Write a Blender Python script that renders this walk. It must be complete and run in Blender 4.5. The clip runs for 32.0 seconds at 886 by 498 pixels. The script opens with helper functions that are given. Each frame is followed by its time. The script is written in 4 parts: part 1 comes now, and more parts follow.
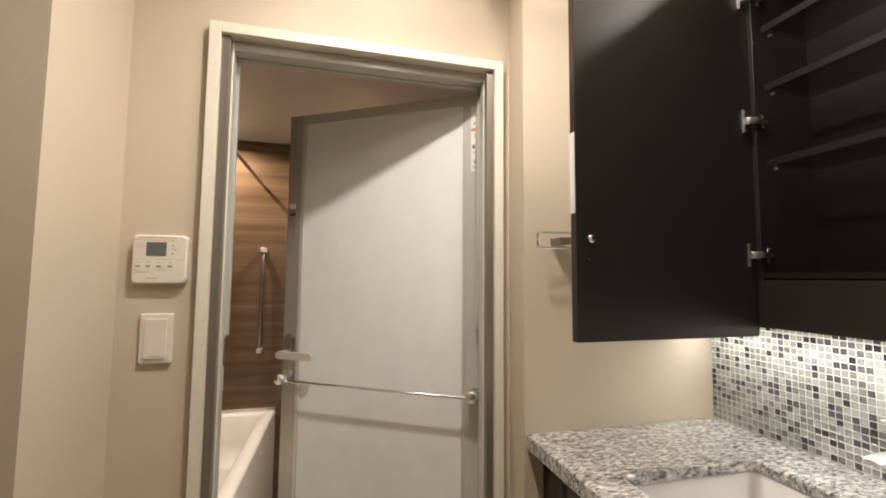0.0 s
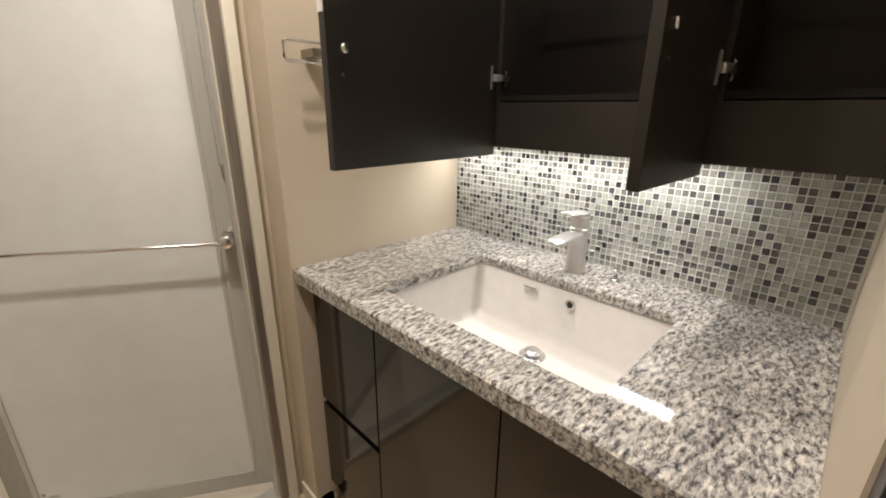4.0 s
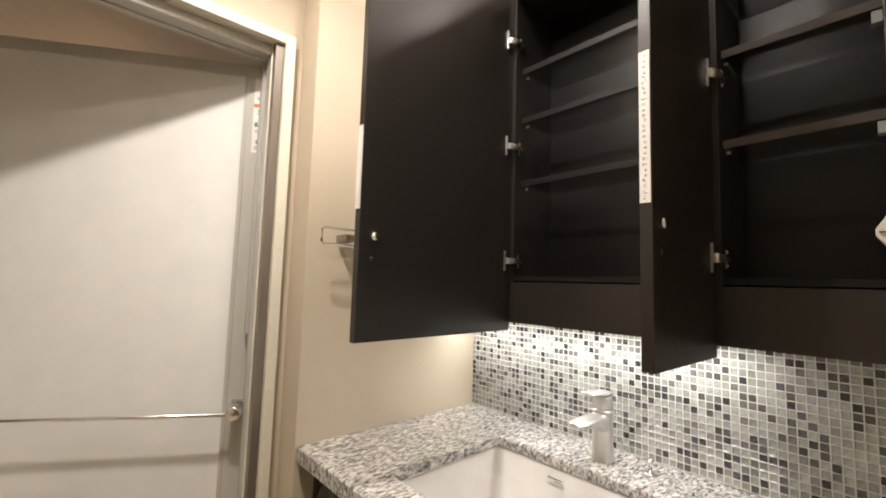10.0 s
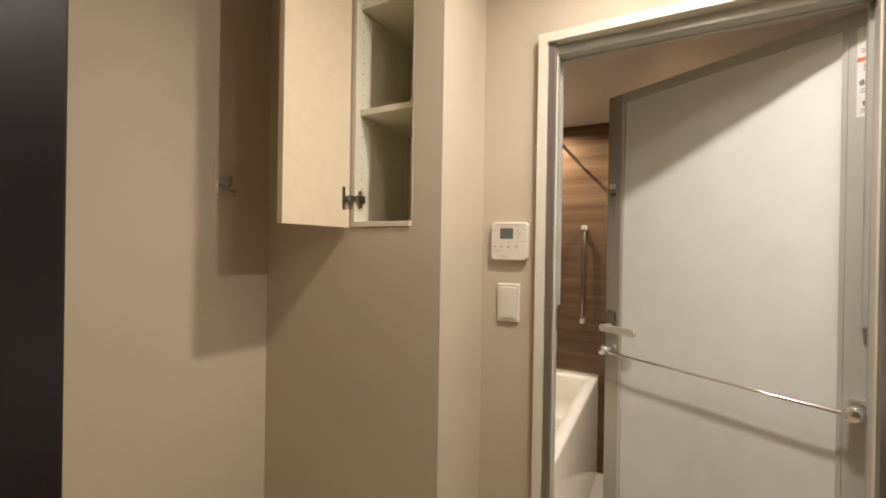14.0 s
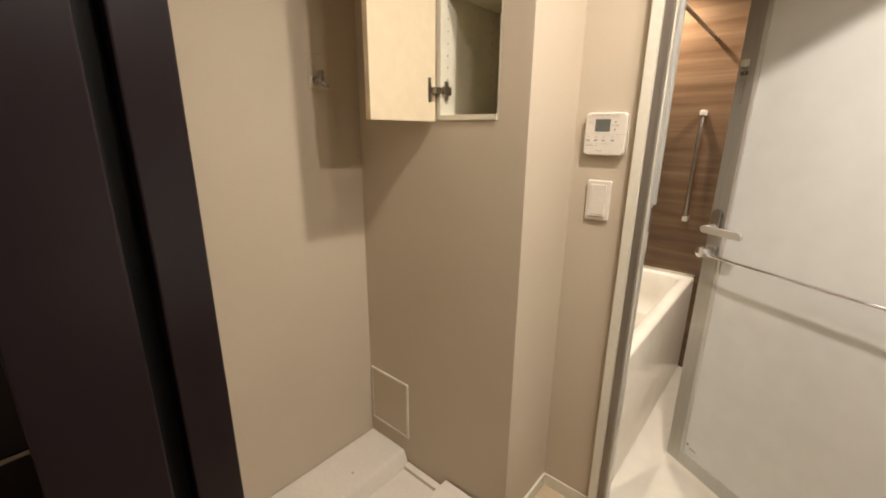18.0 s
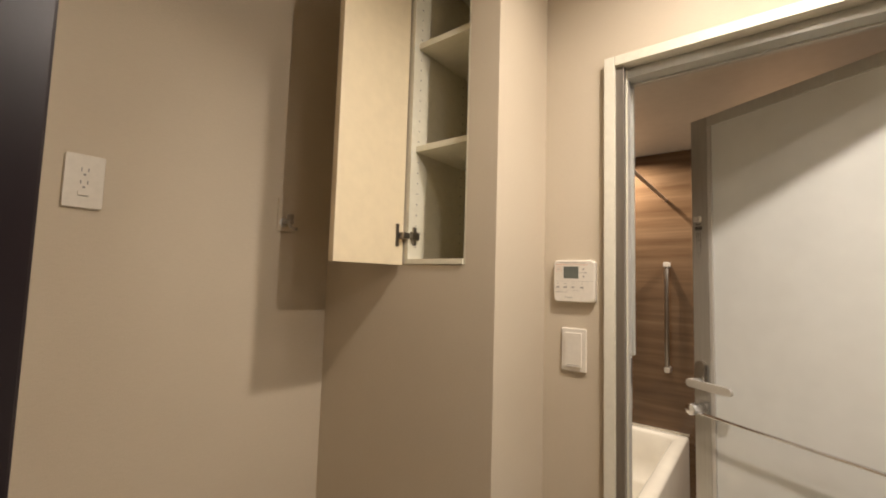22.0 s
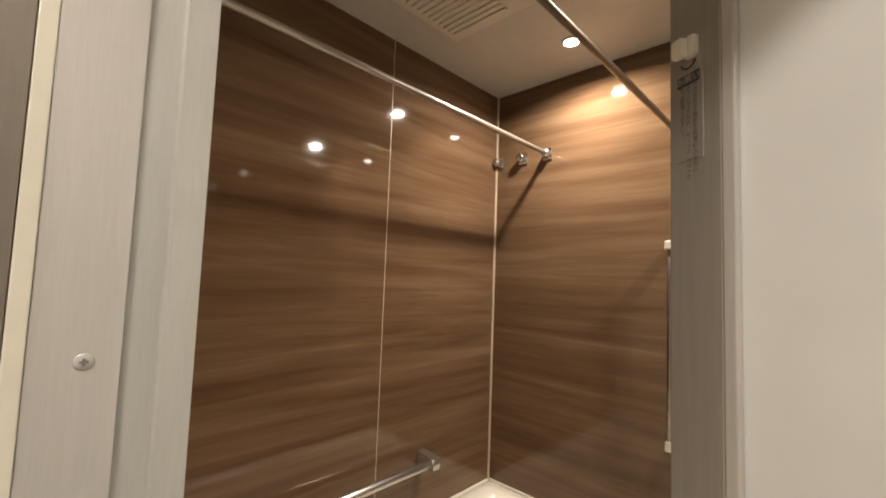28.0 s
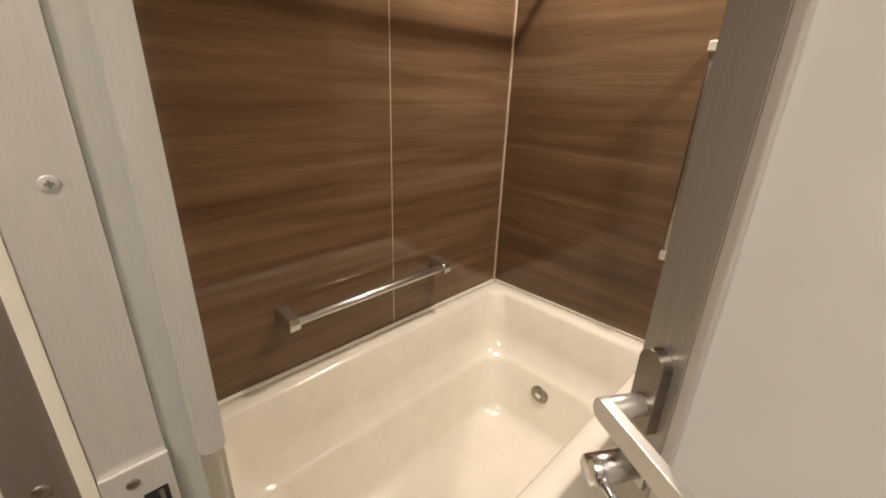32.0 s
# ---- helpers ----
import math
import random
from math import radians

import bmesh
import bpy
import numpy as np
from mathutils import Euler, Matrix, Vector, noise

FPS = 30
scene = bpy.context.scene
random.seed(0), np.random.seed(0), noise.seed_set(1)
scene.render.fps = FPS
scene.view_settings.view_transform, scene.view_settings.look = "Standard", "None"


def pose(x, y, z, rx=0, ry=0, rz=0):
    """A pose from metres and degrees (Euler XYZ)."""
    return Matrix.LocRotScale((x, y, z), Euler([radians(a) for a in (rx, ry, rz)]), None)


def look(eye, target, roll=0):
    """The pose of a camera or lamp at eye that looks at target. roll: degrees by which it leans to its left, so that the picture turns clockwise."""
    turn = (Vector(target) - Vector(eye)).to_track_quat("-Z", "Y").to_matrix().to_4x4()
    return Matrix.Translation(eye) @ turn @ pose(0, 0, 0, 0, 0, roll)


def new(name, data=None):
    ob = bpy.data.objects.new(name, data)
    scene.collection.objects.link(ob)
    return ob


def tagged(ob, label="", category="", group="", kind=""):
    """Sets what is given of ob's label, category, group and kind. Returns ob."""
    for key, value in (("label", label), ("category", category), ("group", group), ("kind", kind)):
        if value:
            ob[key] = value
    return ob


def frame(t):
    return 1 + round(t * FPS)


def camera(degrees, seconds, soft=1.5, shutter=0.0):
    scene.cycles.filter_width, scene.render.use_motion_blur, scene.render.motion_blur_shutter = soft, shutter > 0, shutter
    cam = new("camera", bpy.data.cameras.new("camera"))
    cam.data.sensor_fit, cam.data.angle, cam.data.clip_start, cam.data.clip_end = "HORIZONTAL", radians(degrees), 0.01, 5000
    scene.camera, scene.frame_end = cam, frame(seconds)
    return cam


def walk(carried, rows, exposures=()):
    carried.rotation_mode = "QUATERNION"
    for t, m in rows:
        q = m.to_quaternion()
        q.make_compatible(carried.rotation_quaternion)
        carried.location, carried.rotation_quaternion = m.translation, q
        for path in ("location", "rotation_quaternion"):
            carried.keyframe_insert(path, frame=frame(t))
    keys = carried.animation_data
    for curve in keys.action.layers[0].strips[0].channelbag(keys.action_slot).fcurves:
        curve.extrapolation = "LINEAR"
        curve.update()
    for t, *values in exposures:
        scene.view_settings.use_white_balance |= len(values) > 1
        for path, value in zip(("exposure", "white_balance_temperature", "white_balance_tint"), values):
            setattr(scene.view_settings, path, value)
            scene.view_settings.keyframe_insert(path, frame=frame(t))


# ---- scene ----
cam = camera(94.1, 32.0, 1.9)
PATH = [
    (0, (0.341, 0.257, 1.244), (0.826, 2.192, 1.385), 0.5),
    (0.5, (0.38, 0.297, 1.245), (1.226, 2.104, 1.385), 0.4),
    (1, (0.383, 0.298, 1.24), (1.52, 1.938, 1.376), 0.5),
    (1.5, (0.387, 0.296, 1.237), (1.694, 1.803, 1.369), 0.6),
    (2, (0.378, 0.311, 1.232), (1.772, 1.741, 1.333), 0.6),
    (2.5, (0.379, 0.305, 1.229), (1.801, 1.712, 1.25), 0.7),
    (3, (0.385, 0.304, 1.229), (1.803, 1.705, 1.066), 0.8),
    (3.5, (0.398, 0.308, 1.23), (1.785, 1.697, 0.844), 0.7),
    (4, (0.407, 0.315, 1.225), (1.745, 1.659, 0.59), 0.6),
    (4.5, (0.412, 0.313, 1.225), (1.68, 1.593, 0.357), 0.6),
    (6.5, (0.413, 0.311, 1.229), (1.657, 1.619, 0.367), 0.3),
    (7, (0.402, 0.309, 1.233), (1.71, 1.686, 0.606), 0.4),
    (7.5, (0.394, 0.304, 1.237), (1.744, 1.737, 0.884), 0.7),
    (8, (0.39, 0.298, 1.238), (1.749, 1.762, 1.153), 1.1),
    (8.5, (0.388, 0.295, 1.236), (1.736, 1.765, 1.379), 1.4),
    (9, (0.388, 0.291, 1.236), (1.722, 1.759, 1.491), 1.6),
    (9.5, (0.389, 0.293, 1.236), (1.721, 1.763, 1.484), 1.7),
    (10, (0.392, 0.296, 1.237), (1.727, 1.776, 1.403), 1.7),
    (10.5, (0.4, 0.304, 1.236), (1.702, 1.819, 1.334), 1.8),
    (11, (0.401, 0.319, 1.229), (1.595, 1.923, 1.269), 1.8),
    (11.5, (0.348, 0.32, 1.234), (1.272, 2.094, 1.254), 1.7),
    (12, (0.27, 0.296, 1.242), (0.833, 2.215, 1.247), 1.7),
    (12.5, (0.242, 0.241, 1.26), (0.38, 2.236, 1.241), 1.3),
    (13, (0.283, 0.201, 1.26), (-0.049, 2.173, 1.248), 1.3),
    (14, (0.336, 0.168, 1.26), (-0.6, 1.935, 1.255), 0.9),
    (15, (0.34, 0.158, 1.254), (-0.855, 1.76, 1.173), 1.0),
    (17.5, (0.357, 0.172, 1.286), (-0.849, 1.604, 0.581), 0.3),
    (18, (0.362, 0.166, 1.287), (-0.886, 1.63, 0.74), 0.5),
    (18.5, (0.371, 0.159, 1.287), (-0.922, 1.651, 0.968), 0.7),
    (19, (0.382, 0.154, 1.291), (-0.943, 1.651, 1.229), 1.0),
    (19.5, (0.389, 0.147, 1.287), (-0.941, 1.629, 1.474), 1.3),
    (20, (0.39, 0.145, 1.284), (-0.933, 1.607, 1.621), 1.6),
    (20.5, (0.394, 0.149, 1.28), (-0.935, 1.602, 1.631), 1.6),
    (21, (0.381, 0.159, 1.279), (-0.954, 1.623, 1.549), 1.7),
    (21.5, (0.357, 0.18, 1.274), (-0.957, 1.675, 1.472), 1.7),
    (22, (0.342, 0.252, 1.278), (-0.887, 1.823, 1.425), 1.7),
    (22.5, (0.289, 0.371, 1.273), (-0.765, 2.066, 1.403), 1.7),
    (23, (0.199, 0.502, 1.271), (-0.65, 2.308, 1.412), 1.8),
    (24, (0.229, 0.964, 1.264), (-0.489, 2.827, 1.382), 2.3),
    (24.5, (0.178, 1.109, 1.267), (-0.480, 2.985, 1.396), 1.9),
    (25, (0.131, 1.241, 1.270), (-0.550, 3.114, 1.432), 1.5),
    (25.5, (0.131, 1.307, 1.270), (-0.644, 3.137, 1.450), 3.0),
    (27.5, (0.250, 1.428, 1.274), (-1.105, 2.895, 1.411), 2.0),
    (28, (0.268, 1.428, 1.278), (-1.114, 2.867, 1.415), 2.1),
    (28.5, (0.271, 1.430, 1.277), (-1.123, 2.857, 1.416), 2.1),
    (29, (0.270, 1.437, 1.274), (-1.132, 2.856, 1.413), 2.2),
    (29.5, (0.271, 1.436, 1.273), (-1.135, 2.855, 1.387), 2.2),
    (30, (0.279, 1.436, 1.272), (-1.134, 2.851, 1.309), 2.2),
    (30.5, (0.273, 1.435, 1.272), (-1.133, 2.850, 1.134), 2.2),
    (31, (0.260, 1.439, 1.274), (-1.121, 2.844, 0.931), 2.2),
    (31.5, (0.261, 1.445, 1.276), (-1.089, 2.809, 0.713), 2.0),
    (32, (0.262, 1.448, 1.277), (-1.052, 2.769, 0.550), 1.8),
]
walk(cam, [(t, look(eye, target, roll)) for t, eye, target, roll in PATH],
     [(0, -0.12, 6500, 10), (0.9, 0.12, 6450, 9), (3, -0.07, 6500, 10), (7.5, -0.04, 6500, 10), (9, 0.12, 6500, 10), (11, 0.1, 6500, 10), (12.6, -0.3, 6600, 10), (13.2, -0.25, 6600, 10), (15, 0.2, 6450, 9), (17.5, 0.3, 6650, 10), (19, 0.15, 6600, 10), (20, 0.15, 6850, 11),
      (21, 0.15, 6900, 11), (22.6, -0.25, 6700, 10), (24.2, -0.5, 6600, 10), (25.2, -0.4, 6500, 10), (27.5, 0.0, 6620, 10), (30, 0.0, 6700, 10), (32, -0.05, 6750, 11)])

# ---- light ----
world = bpy.data.worlds.new("world")
scene.world = world
world.use_nodes = True
world.node_tree.nodes["Background"].inputs[0].default_value = (1.0, 0.82, 0.62, 1)
world.node_tree.nodes["Background"].inputs[1].default_value = 0.02

FZ, CZ = -0.03, 2.36          # floor and ceiling of the washroom
WARM = (1.0, 0.905, 0.82)
COOL = (1.0, 0.98, 0.94)


def lamp(name, kind, m, watts, colour, size=0.1, size_y=None, angle=None, spread=None):
    data = bpy.data.lights.new(name, kind)
    data.energy, data.color = watts, colour
    if kind == "AREA":
        data.shape, data.size = ("RECTANGLE", size) if size_y else ("DISK", size)
        if size_y:
            data.size_y = size_y
        if spread:
            data.spread = radians(spread)
    else:
        data.shadow_soft_size = size
        if angle:
            data.spot_size, data.spot_blend = radians(angle), 0.6
    ob = new(name, data)
    ob.matrix_basis = m
    return ob


LAMPS = {"downlight_room": (0.42, 0.91), "downlight_vanity": (0.95, 0.89), "downlight_entry": (0.49, 0.56)}
lamp("light_room", "AREA", pose(0.42, 0.91, CZ - 0.02), 15.5, WARM, 0.075, spread=150)
lamp("light_vanity", "AREA", pose(0.95, 0.89, CZ - 0.02), 5.0, WARM, 0.075, spread=125)
lamp("light_entry", "AREA", pose(0.49, 0.56, CZ - 0.02), 3.4, WARM, 0.075, spread=150)
SPOT = Vector((1.395, 0.545, 2.135))          # small spotlight on top of the mirror cabinet
SPOT_TO = Vector((-0.85, 0.75, 1.20))
lamp("light_spot", "AREA", look(SPOT + (SPOT_TO - SPOT).normalized() * 0.004, SPOT_TO), 9.0, WARM, 0.05, spread=170)
lamp("light_under_cabinet", "AREA", pose(1.388, 0.895, 1.120), 2.2, COOL, 0.03, 0.78)
lamp("light_bath", "AREA", pose(-0.302, 2.550, 1.985), 10.5, (1.0, 0.885, 0.775), 0.045, spread=165)
lamp("light_bath_two", "AREA", pose(0.425, 2.56, 1.985), 10.5, (1.0, 0.885, 0.775), 0.045, spread=165)
# added fill with no fixture, brightens the hall wall above the cupboard
lamp("light_hall", "AREA", pose(-0.5, -1.0, 2.30), 2.2, WARM, 0.1)

# ---- materials ----
MATS = {}


def mat(name, colour, rough=0.5, metal=0.0, **more):
    m = bpy.data.materials.new(name)
    m.use_nodes = True
    b = m.node_tree.nodes["Principled BSDF"]
    b.inputs["Base Color"].default_value = (*colour, 1)
    b.inputs["Roughness"].default_value = rough
    b.inputs["Metallic"].default_value = metal
    for key, value in more.items():
        b.inputs[key.replace("_", " ")].default_value = value
    MATS[name] = m
    return m


def nodes(m):
    t = m.node_tree
    return t, t.nodes["Principled BSDF"]


def add(t, kind, **values):
    n = t.nodes.new(kind)
    for key, value in values.items():
        n.inputs[key.replace("_", " ")].default_value = value
    return n


def coords(t, scale=(1, 1, 1), rot=(0, 0, 0), space="Object"):
    c = t.nodes.new("ShaderNodeTexCoord")
    p = t.nodes.new("ShaderNodeMapping")
    p.inputs["Scale"].default_value = scale
    p.inputs["Rotation"].default_value = [radians(a) for a in rot]
    t.links.new(c.outputs[space], p.inputs["Vector"])
    return p.outputs["Vector"]


def noise_tex(t, vec, scale, detail=4.0, rough=0.55, dist=0.0):
    n = add(t, "ShaderNodeTexNoise", Scale=scale, Detail=detail, Roughness=rough, Distortion=dist)
    t.links.new(vec, n.inputs["Vector"])
    return n.outputs["Fac"]


def ramp(t, fac, stops, constant=False):
    r = t.nodes.new("ShaderNodeValToRGB")
    r.color_ramp.interpolation = "CONSTANT" if constant else "LINEAR"
    els = r.color_ramp.elements
    while len(els) < len(stops):
        els.new(0.5)
    for el, (pos, col) in zip(els, stops):
        el.position, el.color = pos, (*col, 1)
    t.links.new(fac, r.inputs["Fac"])
    return r.outputs["Color"]


def mix(t, a, b, fac, mode="MIX"):
    m = t.nodes.new("ShaderNodeMixRGB")
    m.blend_type = mode
    for socket, value in ((m.inputs[0], fac), (m.inputs[1], a), (m.inputs[2], b)):
        if hasattr(value, "links"):
            t.links.new(value, socket)
        elif isinstance(value, tuple):
            socket.default_value = (*value, 1)
        else:
            socket.default_value = value
    return m.outputs[0]


def bump(t, b, height, strength=0.2, dist=0.002):
    n = t.nodes.new("ShaderNodeBump")
    n.inputs["Strength"].default_value, n.inputs["Distance"].default_value = strength, dist
    t.links.new(height, n.inputs["Height"])
    t.links.new(n.outputs["Normal"], b.inputs["Normal"])


def mottled(name, dark, light, scale, rough, metal=0.0, bump_scale=None, bump_strength=0.1, stretch=(1, 1, 1), rough_var=0.0, **more):
    """A colour that varies a little at two scales, with fine relief."""
    m = mat(name, light, rough, metal, **more)
    t, b = nodes(m)
    vec = coords(t, stretch)
    f1 = noise_tex(t, vec, scale)
    c = ramp(t, f1, [(0.3, dark), (0.7, light)])
    f2 = noise_tex(t, vec, scale * 9, 2.0)
    c = mix(t, c, ramp(t, f2, [(0.3, (0.9, 0.9, 0.9)), (0.7, (1, 1, 1))]), 0.6, "MULTIPLY")
    t.links.new(c, b.inputs["Base Color"])
    if rough_var:
        r = ramp(t, noise_tex(t, vec, scale * 2.3), [(0.3, (rough - rough_var,) * 3), (0.7, (rough + rough_var,) * 3)])
        t.links.new(r, b.inputs["Roughness"])
    if bump_scale:
        bump(t, b, noise_tex(t, vec, bump_scale, 3.0), bump_strength)
    return m


WALL = mat("wallpaper_beige", (0.62, 0.55, 0.46), 0.75)
t, b = nodes(WALL)
vec = coords(t, (14, 14, 150))
weave = noise_tex(t, vec, 6.0, 3.0, 0.6)
warp = noise_tex(t, coords(t, (150, 150, 9)), 5.0, 2.0, 0.55)
cloud = noise_tex(t, coords(t), 2.0, 3.0)
c = ramp(t, cloud, [(0.3, (0.521, 0.447, 0.342)), (0.7, (0.556, 0.479, 0.370))])
c = mix(t, c, ramp(t, weave, [(0.3, (0.92, 0.92, 0.92)), (0.7, (1, 1, 1))]), 0.7, "MULTIPLY")
t.links.new(c, b.inputs["Base Color"])
cloth = t.nodes.new("ShaderNodeMath")
cloth.operation = "MULTIPLY_ADD"
cloth.inputs[1].default_value = 0.55
t.links.new(warp, cloth.inputs[0])
t.links.new(weave, cloth.inputs[2])
bump(t, b, cloth.outputs[0], 0.32, 0.002)

CEIL = mottled("ceiling_paper", (0.70, 0.66, 0.58), (0.76, 0.72, 0.64), 5, 0.8, bump_scale=180, bump_strength=0.15)
FLOOR = mottled("beige_vinyl", (0.46, 0.36, 0.24), (0.55, 0.44, 0.31), 6, 0.35, bump_scale=90, bump_strength=0.05)
TRIM = mottled("white_trim", (0.66, 0.625, 0.52), (0.695, 0.66, 0.555), 7, 0.4, bump_scale=60, bump_strength=0.03)
STILE = mottled("satin_aluminium", (0.43, 0.415, 0.38), (0.49, 0.475, 0.44), 4, 0.36, 0.75, bump_scale=30, bump_strength=0.06, stretch=(40, 40, 1.5), rough_var=0.05)
ALU = mottled("bright_aluminium", (0.585, 0.565, 0.53), (0.625, 0.605, 0.57), 4, 0.38, 0.45, bump_scale=30, bump_strength=0.02, stretch=(40, 40, 1.5))
FRAME = mottled("painted_aluminium", (0.49, 0.485, 0.445), (0.52, 0.515, 0.475), 5, 0.36, 0.25, bump_scale=40, bump_strength=0.03, stretch=(20, 20, 1.5))
JAMB = mottled("dull_brown_aluminium", (0.25, 0.22, 0.19), (0.29, 0.255, 0.22), 5, 0.4, 0.7, bump_scale=40, bump_strength=0.03, stretch=(20, 20, 1.5))
RIB = mottled("grey_stop_strip", (0.44, 0.44, 0.405), (0.48, 0.48, 0.445), 5, 0.4, 0.25, bump_scale=40, bump_strength=0.03, stretch=(20, 20, 1.5))
PANEL = mottled("frosted_panel", (0.705, 0.715, 0.69), (0.72, 0.73, 0.705), 1.2, 0.28, bump_scale=260, bump_strength=0.04)
DARK = mottled("dark_laminate", (0.014, 0.0115, 0.0095), (0.017, 0.014, 0.0115), 8, 0.34, bump_scale=220, bump_strength=0.03)
GLOSS = mottled("gloss_dark_front", (0.014, 0.009, 0.006), (0.018, 0.012, 0.008), 6, 0.07, bump_scale=5, bump_strength=0.015, Specular_IOR_Level=0.5)
BROWN = mottled("dark_brown_wood", (0.015, 0.009, 0.0105), (0.018, 0.0105, 0.012), 5, 0.33, bump_scale=40, bump_strength=0.02, stretch=(9, 9, 0.6))
CERAMIC = mottled("white_ceramic", (0.66, 0.64, 0.615), (0.68, 0.66, 0.635), 3, 0.10)
CHROME = mottled("chrome", (0.78, 0.78, 0.79), (0.80, 0.80, 0.81), 30, 0.20, 1.0)
SATIN = mottled("satin_chrome", (0.70, 0.69, 0.68), (0.75, 0.74, 0.73), 12, 0.31, 0.86)
SHELFD = mottled("black_shelf", (0.007, 0.006, 0.005), (0.009, 0.007, 0.006), 8, 0.45, bump_scale=220, bump_strength=0.03, Specular_IOR_Level=0.2)
ACRYLIC = mat("smoked_acrylic", (0.70, 0.68, 0.66), 0.03, 0.0, Transmission_Weight=1.0, IOR=1.07)
# paler shelf edge: lamplight on the right bay painted into the colour
BAND_LIT = mottled("shelf_edge_lit", (0.045, 0.036, 0.030), (0.055, 0.044, 0.037), 8, 0.36, bump_scale=220, bump_strength=0.02, Specular_IOR_Level=0.25)
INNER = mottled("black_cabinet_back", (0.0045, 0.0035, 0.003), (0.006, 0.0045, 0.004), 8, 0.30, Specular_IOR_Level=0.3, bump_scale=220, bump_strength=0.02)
STEEL = mottled("brushed_steel", (0.60, 0.59, 0.57), (0.66, 0.65, 0.63), 20, 0.34, 1.0)
POLE = mottled("satin_pole", (0.50, 0.46, 0.41), (0.56, 0.52, 0.47), 6, 0.32, 0.8)
MIRROR = mottled("mirror_silver", (0.86, 0.87, 0.86), (0.88, 0.89, 0.88), 2, 0.02, 1.0)
NICKEL = mottled("dull_nickel", (0.30, 0.27, 0.24), (0.38, 0.35, 0.31), 25, 0.32, 1.0)
LEVER = mottled("satin_silver", (0.72, 0.70, 0.67), (0.76, 0.74, 0.71), 20, 0.36, 0.8)
IVORY = mottled("ivory_panel", (0.725, 0.615, 0.425), (0.745, 0.635, 0.445), 3, 0.42, bump_scale=120, bump_strength=0.02)
SHELFW = mottled("shelf_white", (0.66, 0.625, 0.50), (0.71, 0.675, 0.55), 5, 0.5, bump_scale=120, bump_strength=0.04)
PLASTIC = mottled("white_plastic", (0.67, 0.62, 0.54), (0.70, 0.65, 0.57), 9, 0.35)
TUB = mottled("cream_tub", (0.79, 0.745, 0.645), (0.805, 0.76, 0.66), 1.5, 0.16)
LCD = mottled("lcd", (0.10, 0.11, 0.10), (0.13, 0.14, 0.12), 20, 0.2)
INKP = mottled("print_pale", (0.34, 0.31, 0.28), (0.40, 0.37, 0.34), 90, 0.6)
INK = mottled("print_grey", (0.16, 0.15, 0.14), (0.22, 0.21, 0.20), 90, 0.6)
PRINT = mottled("print_black", (0.035, 0.032, 0.03), (0.05, 0.046, 0.043), 90, 0.6)
LABEL = mottled("paper_label", (0.72, 0.70, 0.66), (0.78, 0.76, 0.72), 30, 0.5)
RED = mottled("print_orange", (0.60, 0.20, 0.08), (0.66, 0.24, 0.10), 40, 0.5)
RUBBER = mottled("grey_gasket", (0.20, 0.20, 0.19), (0.26, 0.26, 0.25), 20, 0.6)
BLACK = mottled("black_gap", (0.006, 0.006, 0.006), (0.010, 0.009, 0.009), 20, 0.7)
CEILB = mottled("bath_ceiling_panel", (0.56, 0.53, 0.48), (0.60, 0.57, 0.52), 3, 0.3)
SEAM = mottled("pale_sealant", (0.50, 0.40, 0.29), (0.58, 0.48, 0.36), 8, 0.4)
GROUT = mottled("pale_grout", (0.72, 0.71, 0.67), (0.78, 0.77, 0.73), 60, 0.8, bump_scale=300, bump_strength=0.2)
CLEAR = mottled("clear_sticker", (0.62, 0.64, 0.62), (0.68, 0.70, 0.68), 30, 0.25)

GRANITE = mat("granite", (0.5, 0.5, 0.5), 0.07)
t, b = nodes(GRANITE)
v1 = coords(t, (0.7, 1.7, 1.3), (0, 0, 32))
# pale feldspar with ragged dark mica flakes, and a finer speckle
flake = noise_tex(t, v1, 84, 9.0, 0.68, 0.55)
c = ramp(t, flake, [(0.36, (0.055, 0.055, 0.06)), (0.43, (0.15, 0.148, 0.148)), (0.475, (0.29, 0.28, 0.27)), (0.53, (0.43, 0.415, 0.395)), (0.62, (0.55, 0.53, 0.505))])
grit = t.nodes.new("ShaderNodeTexVoronoi")
grit.inputs["Scale"].default_value = 120
wobble = t.nodes.new("ShaderNodeTexNoise")
wobble.inputs["Scale"].default_value, wobble.inputs["Detail"].default_value = 70, 6.0
t.links.new(v1, wobble.inputs["Vector"])
t.links.new(mix(t, v1, wobble.outputs["Color"], 0.03, "ADD"), grit.inputs["Vector"])
sep = t.nodes.new("ShaderNodeSeparateColor")
t.links.new(grit.outputs["Color"], sep.inputs[0])
c = mix(t, c, ramp(t, sep.outputs[0], [(0.0, (1.28, 1.26, 1.22)), (0.35, (1.0, 0.99, 0.98)), (0.70, (0.66, 0.66, 0.66)), (0.88, (0.40, 0.40, 0.41))], True), 0.6, "MULTIPLY")
lump = noise_tex(t, v1, 24, 3.0, 0.5, 0.6)
c = mix(t, c, ramp(t, lump, [(0.34, (0.66, 0.66, 0.67)), (0.50, (0.98, 0.98, 0.97)), (0.66, (1.18, 1.16, 1.13))]), 0.75, "MULTIPLY")
t.links.new(c, b.inputs["Base Color"])
b.inputs["Coat Weight"].default_value = 0.4
b.inputs["Coat Roughness"].default_value = 0.03

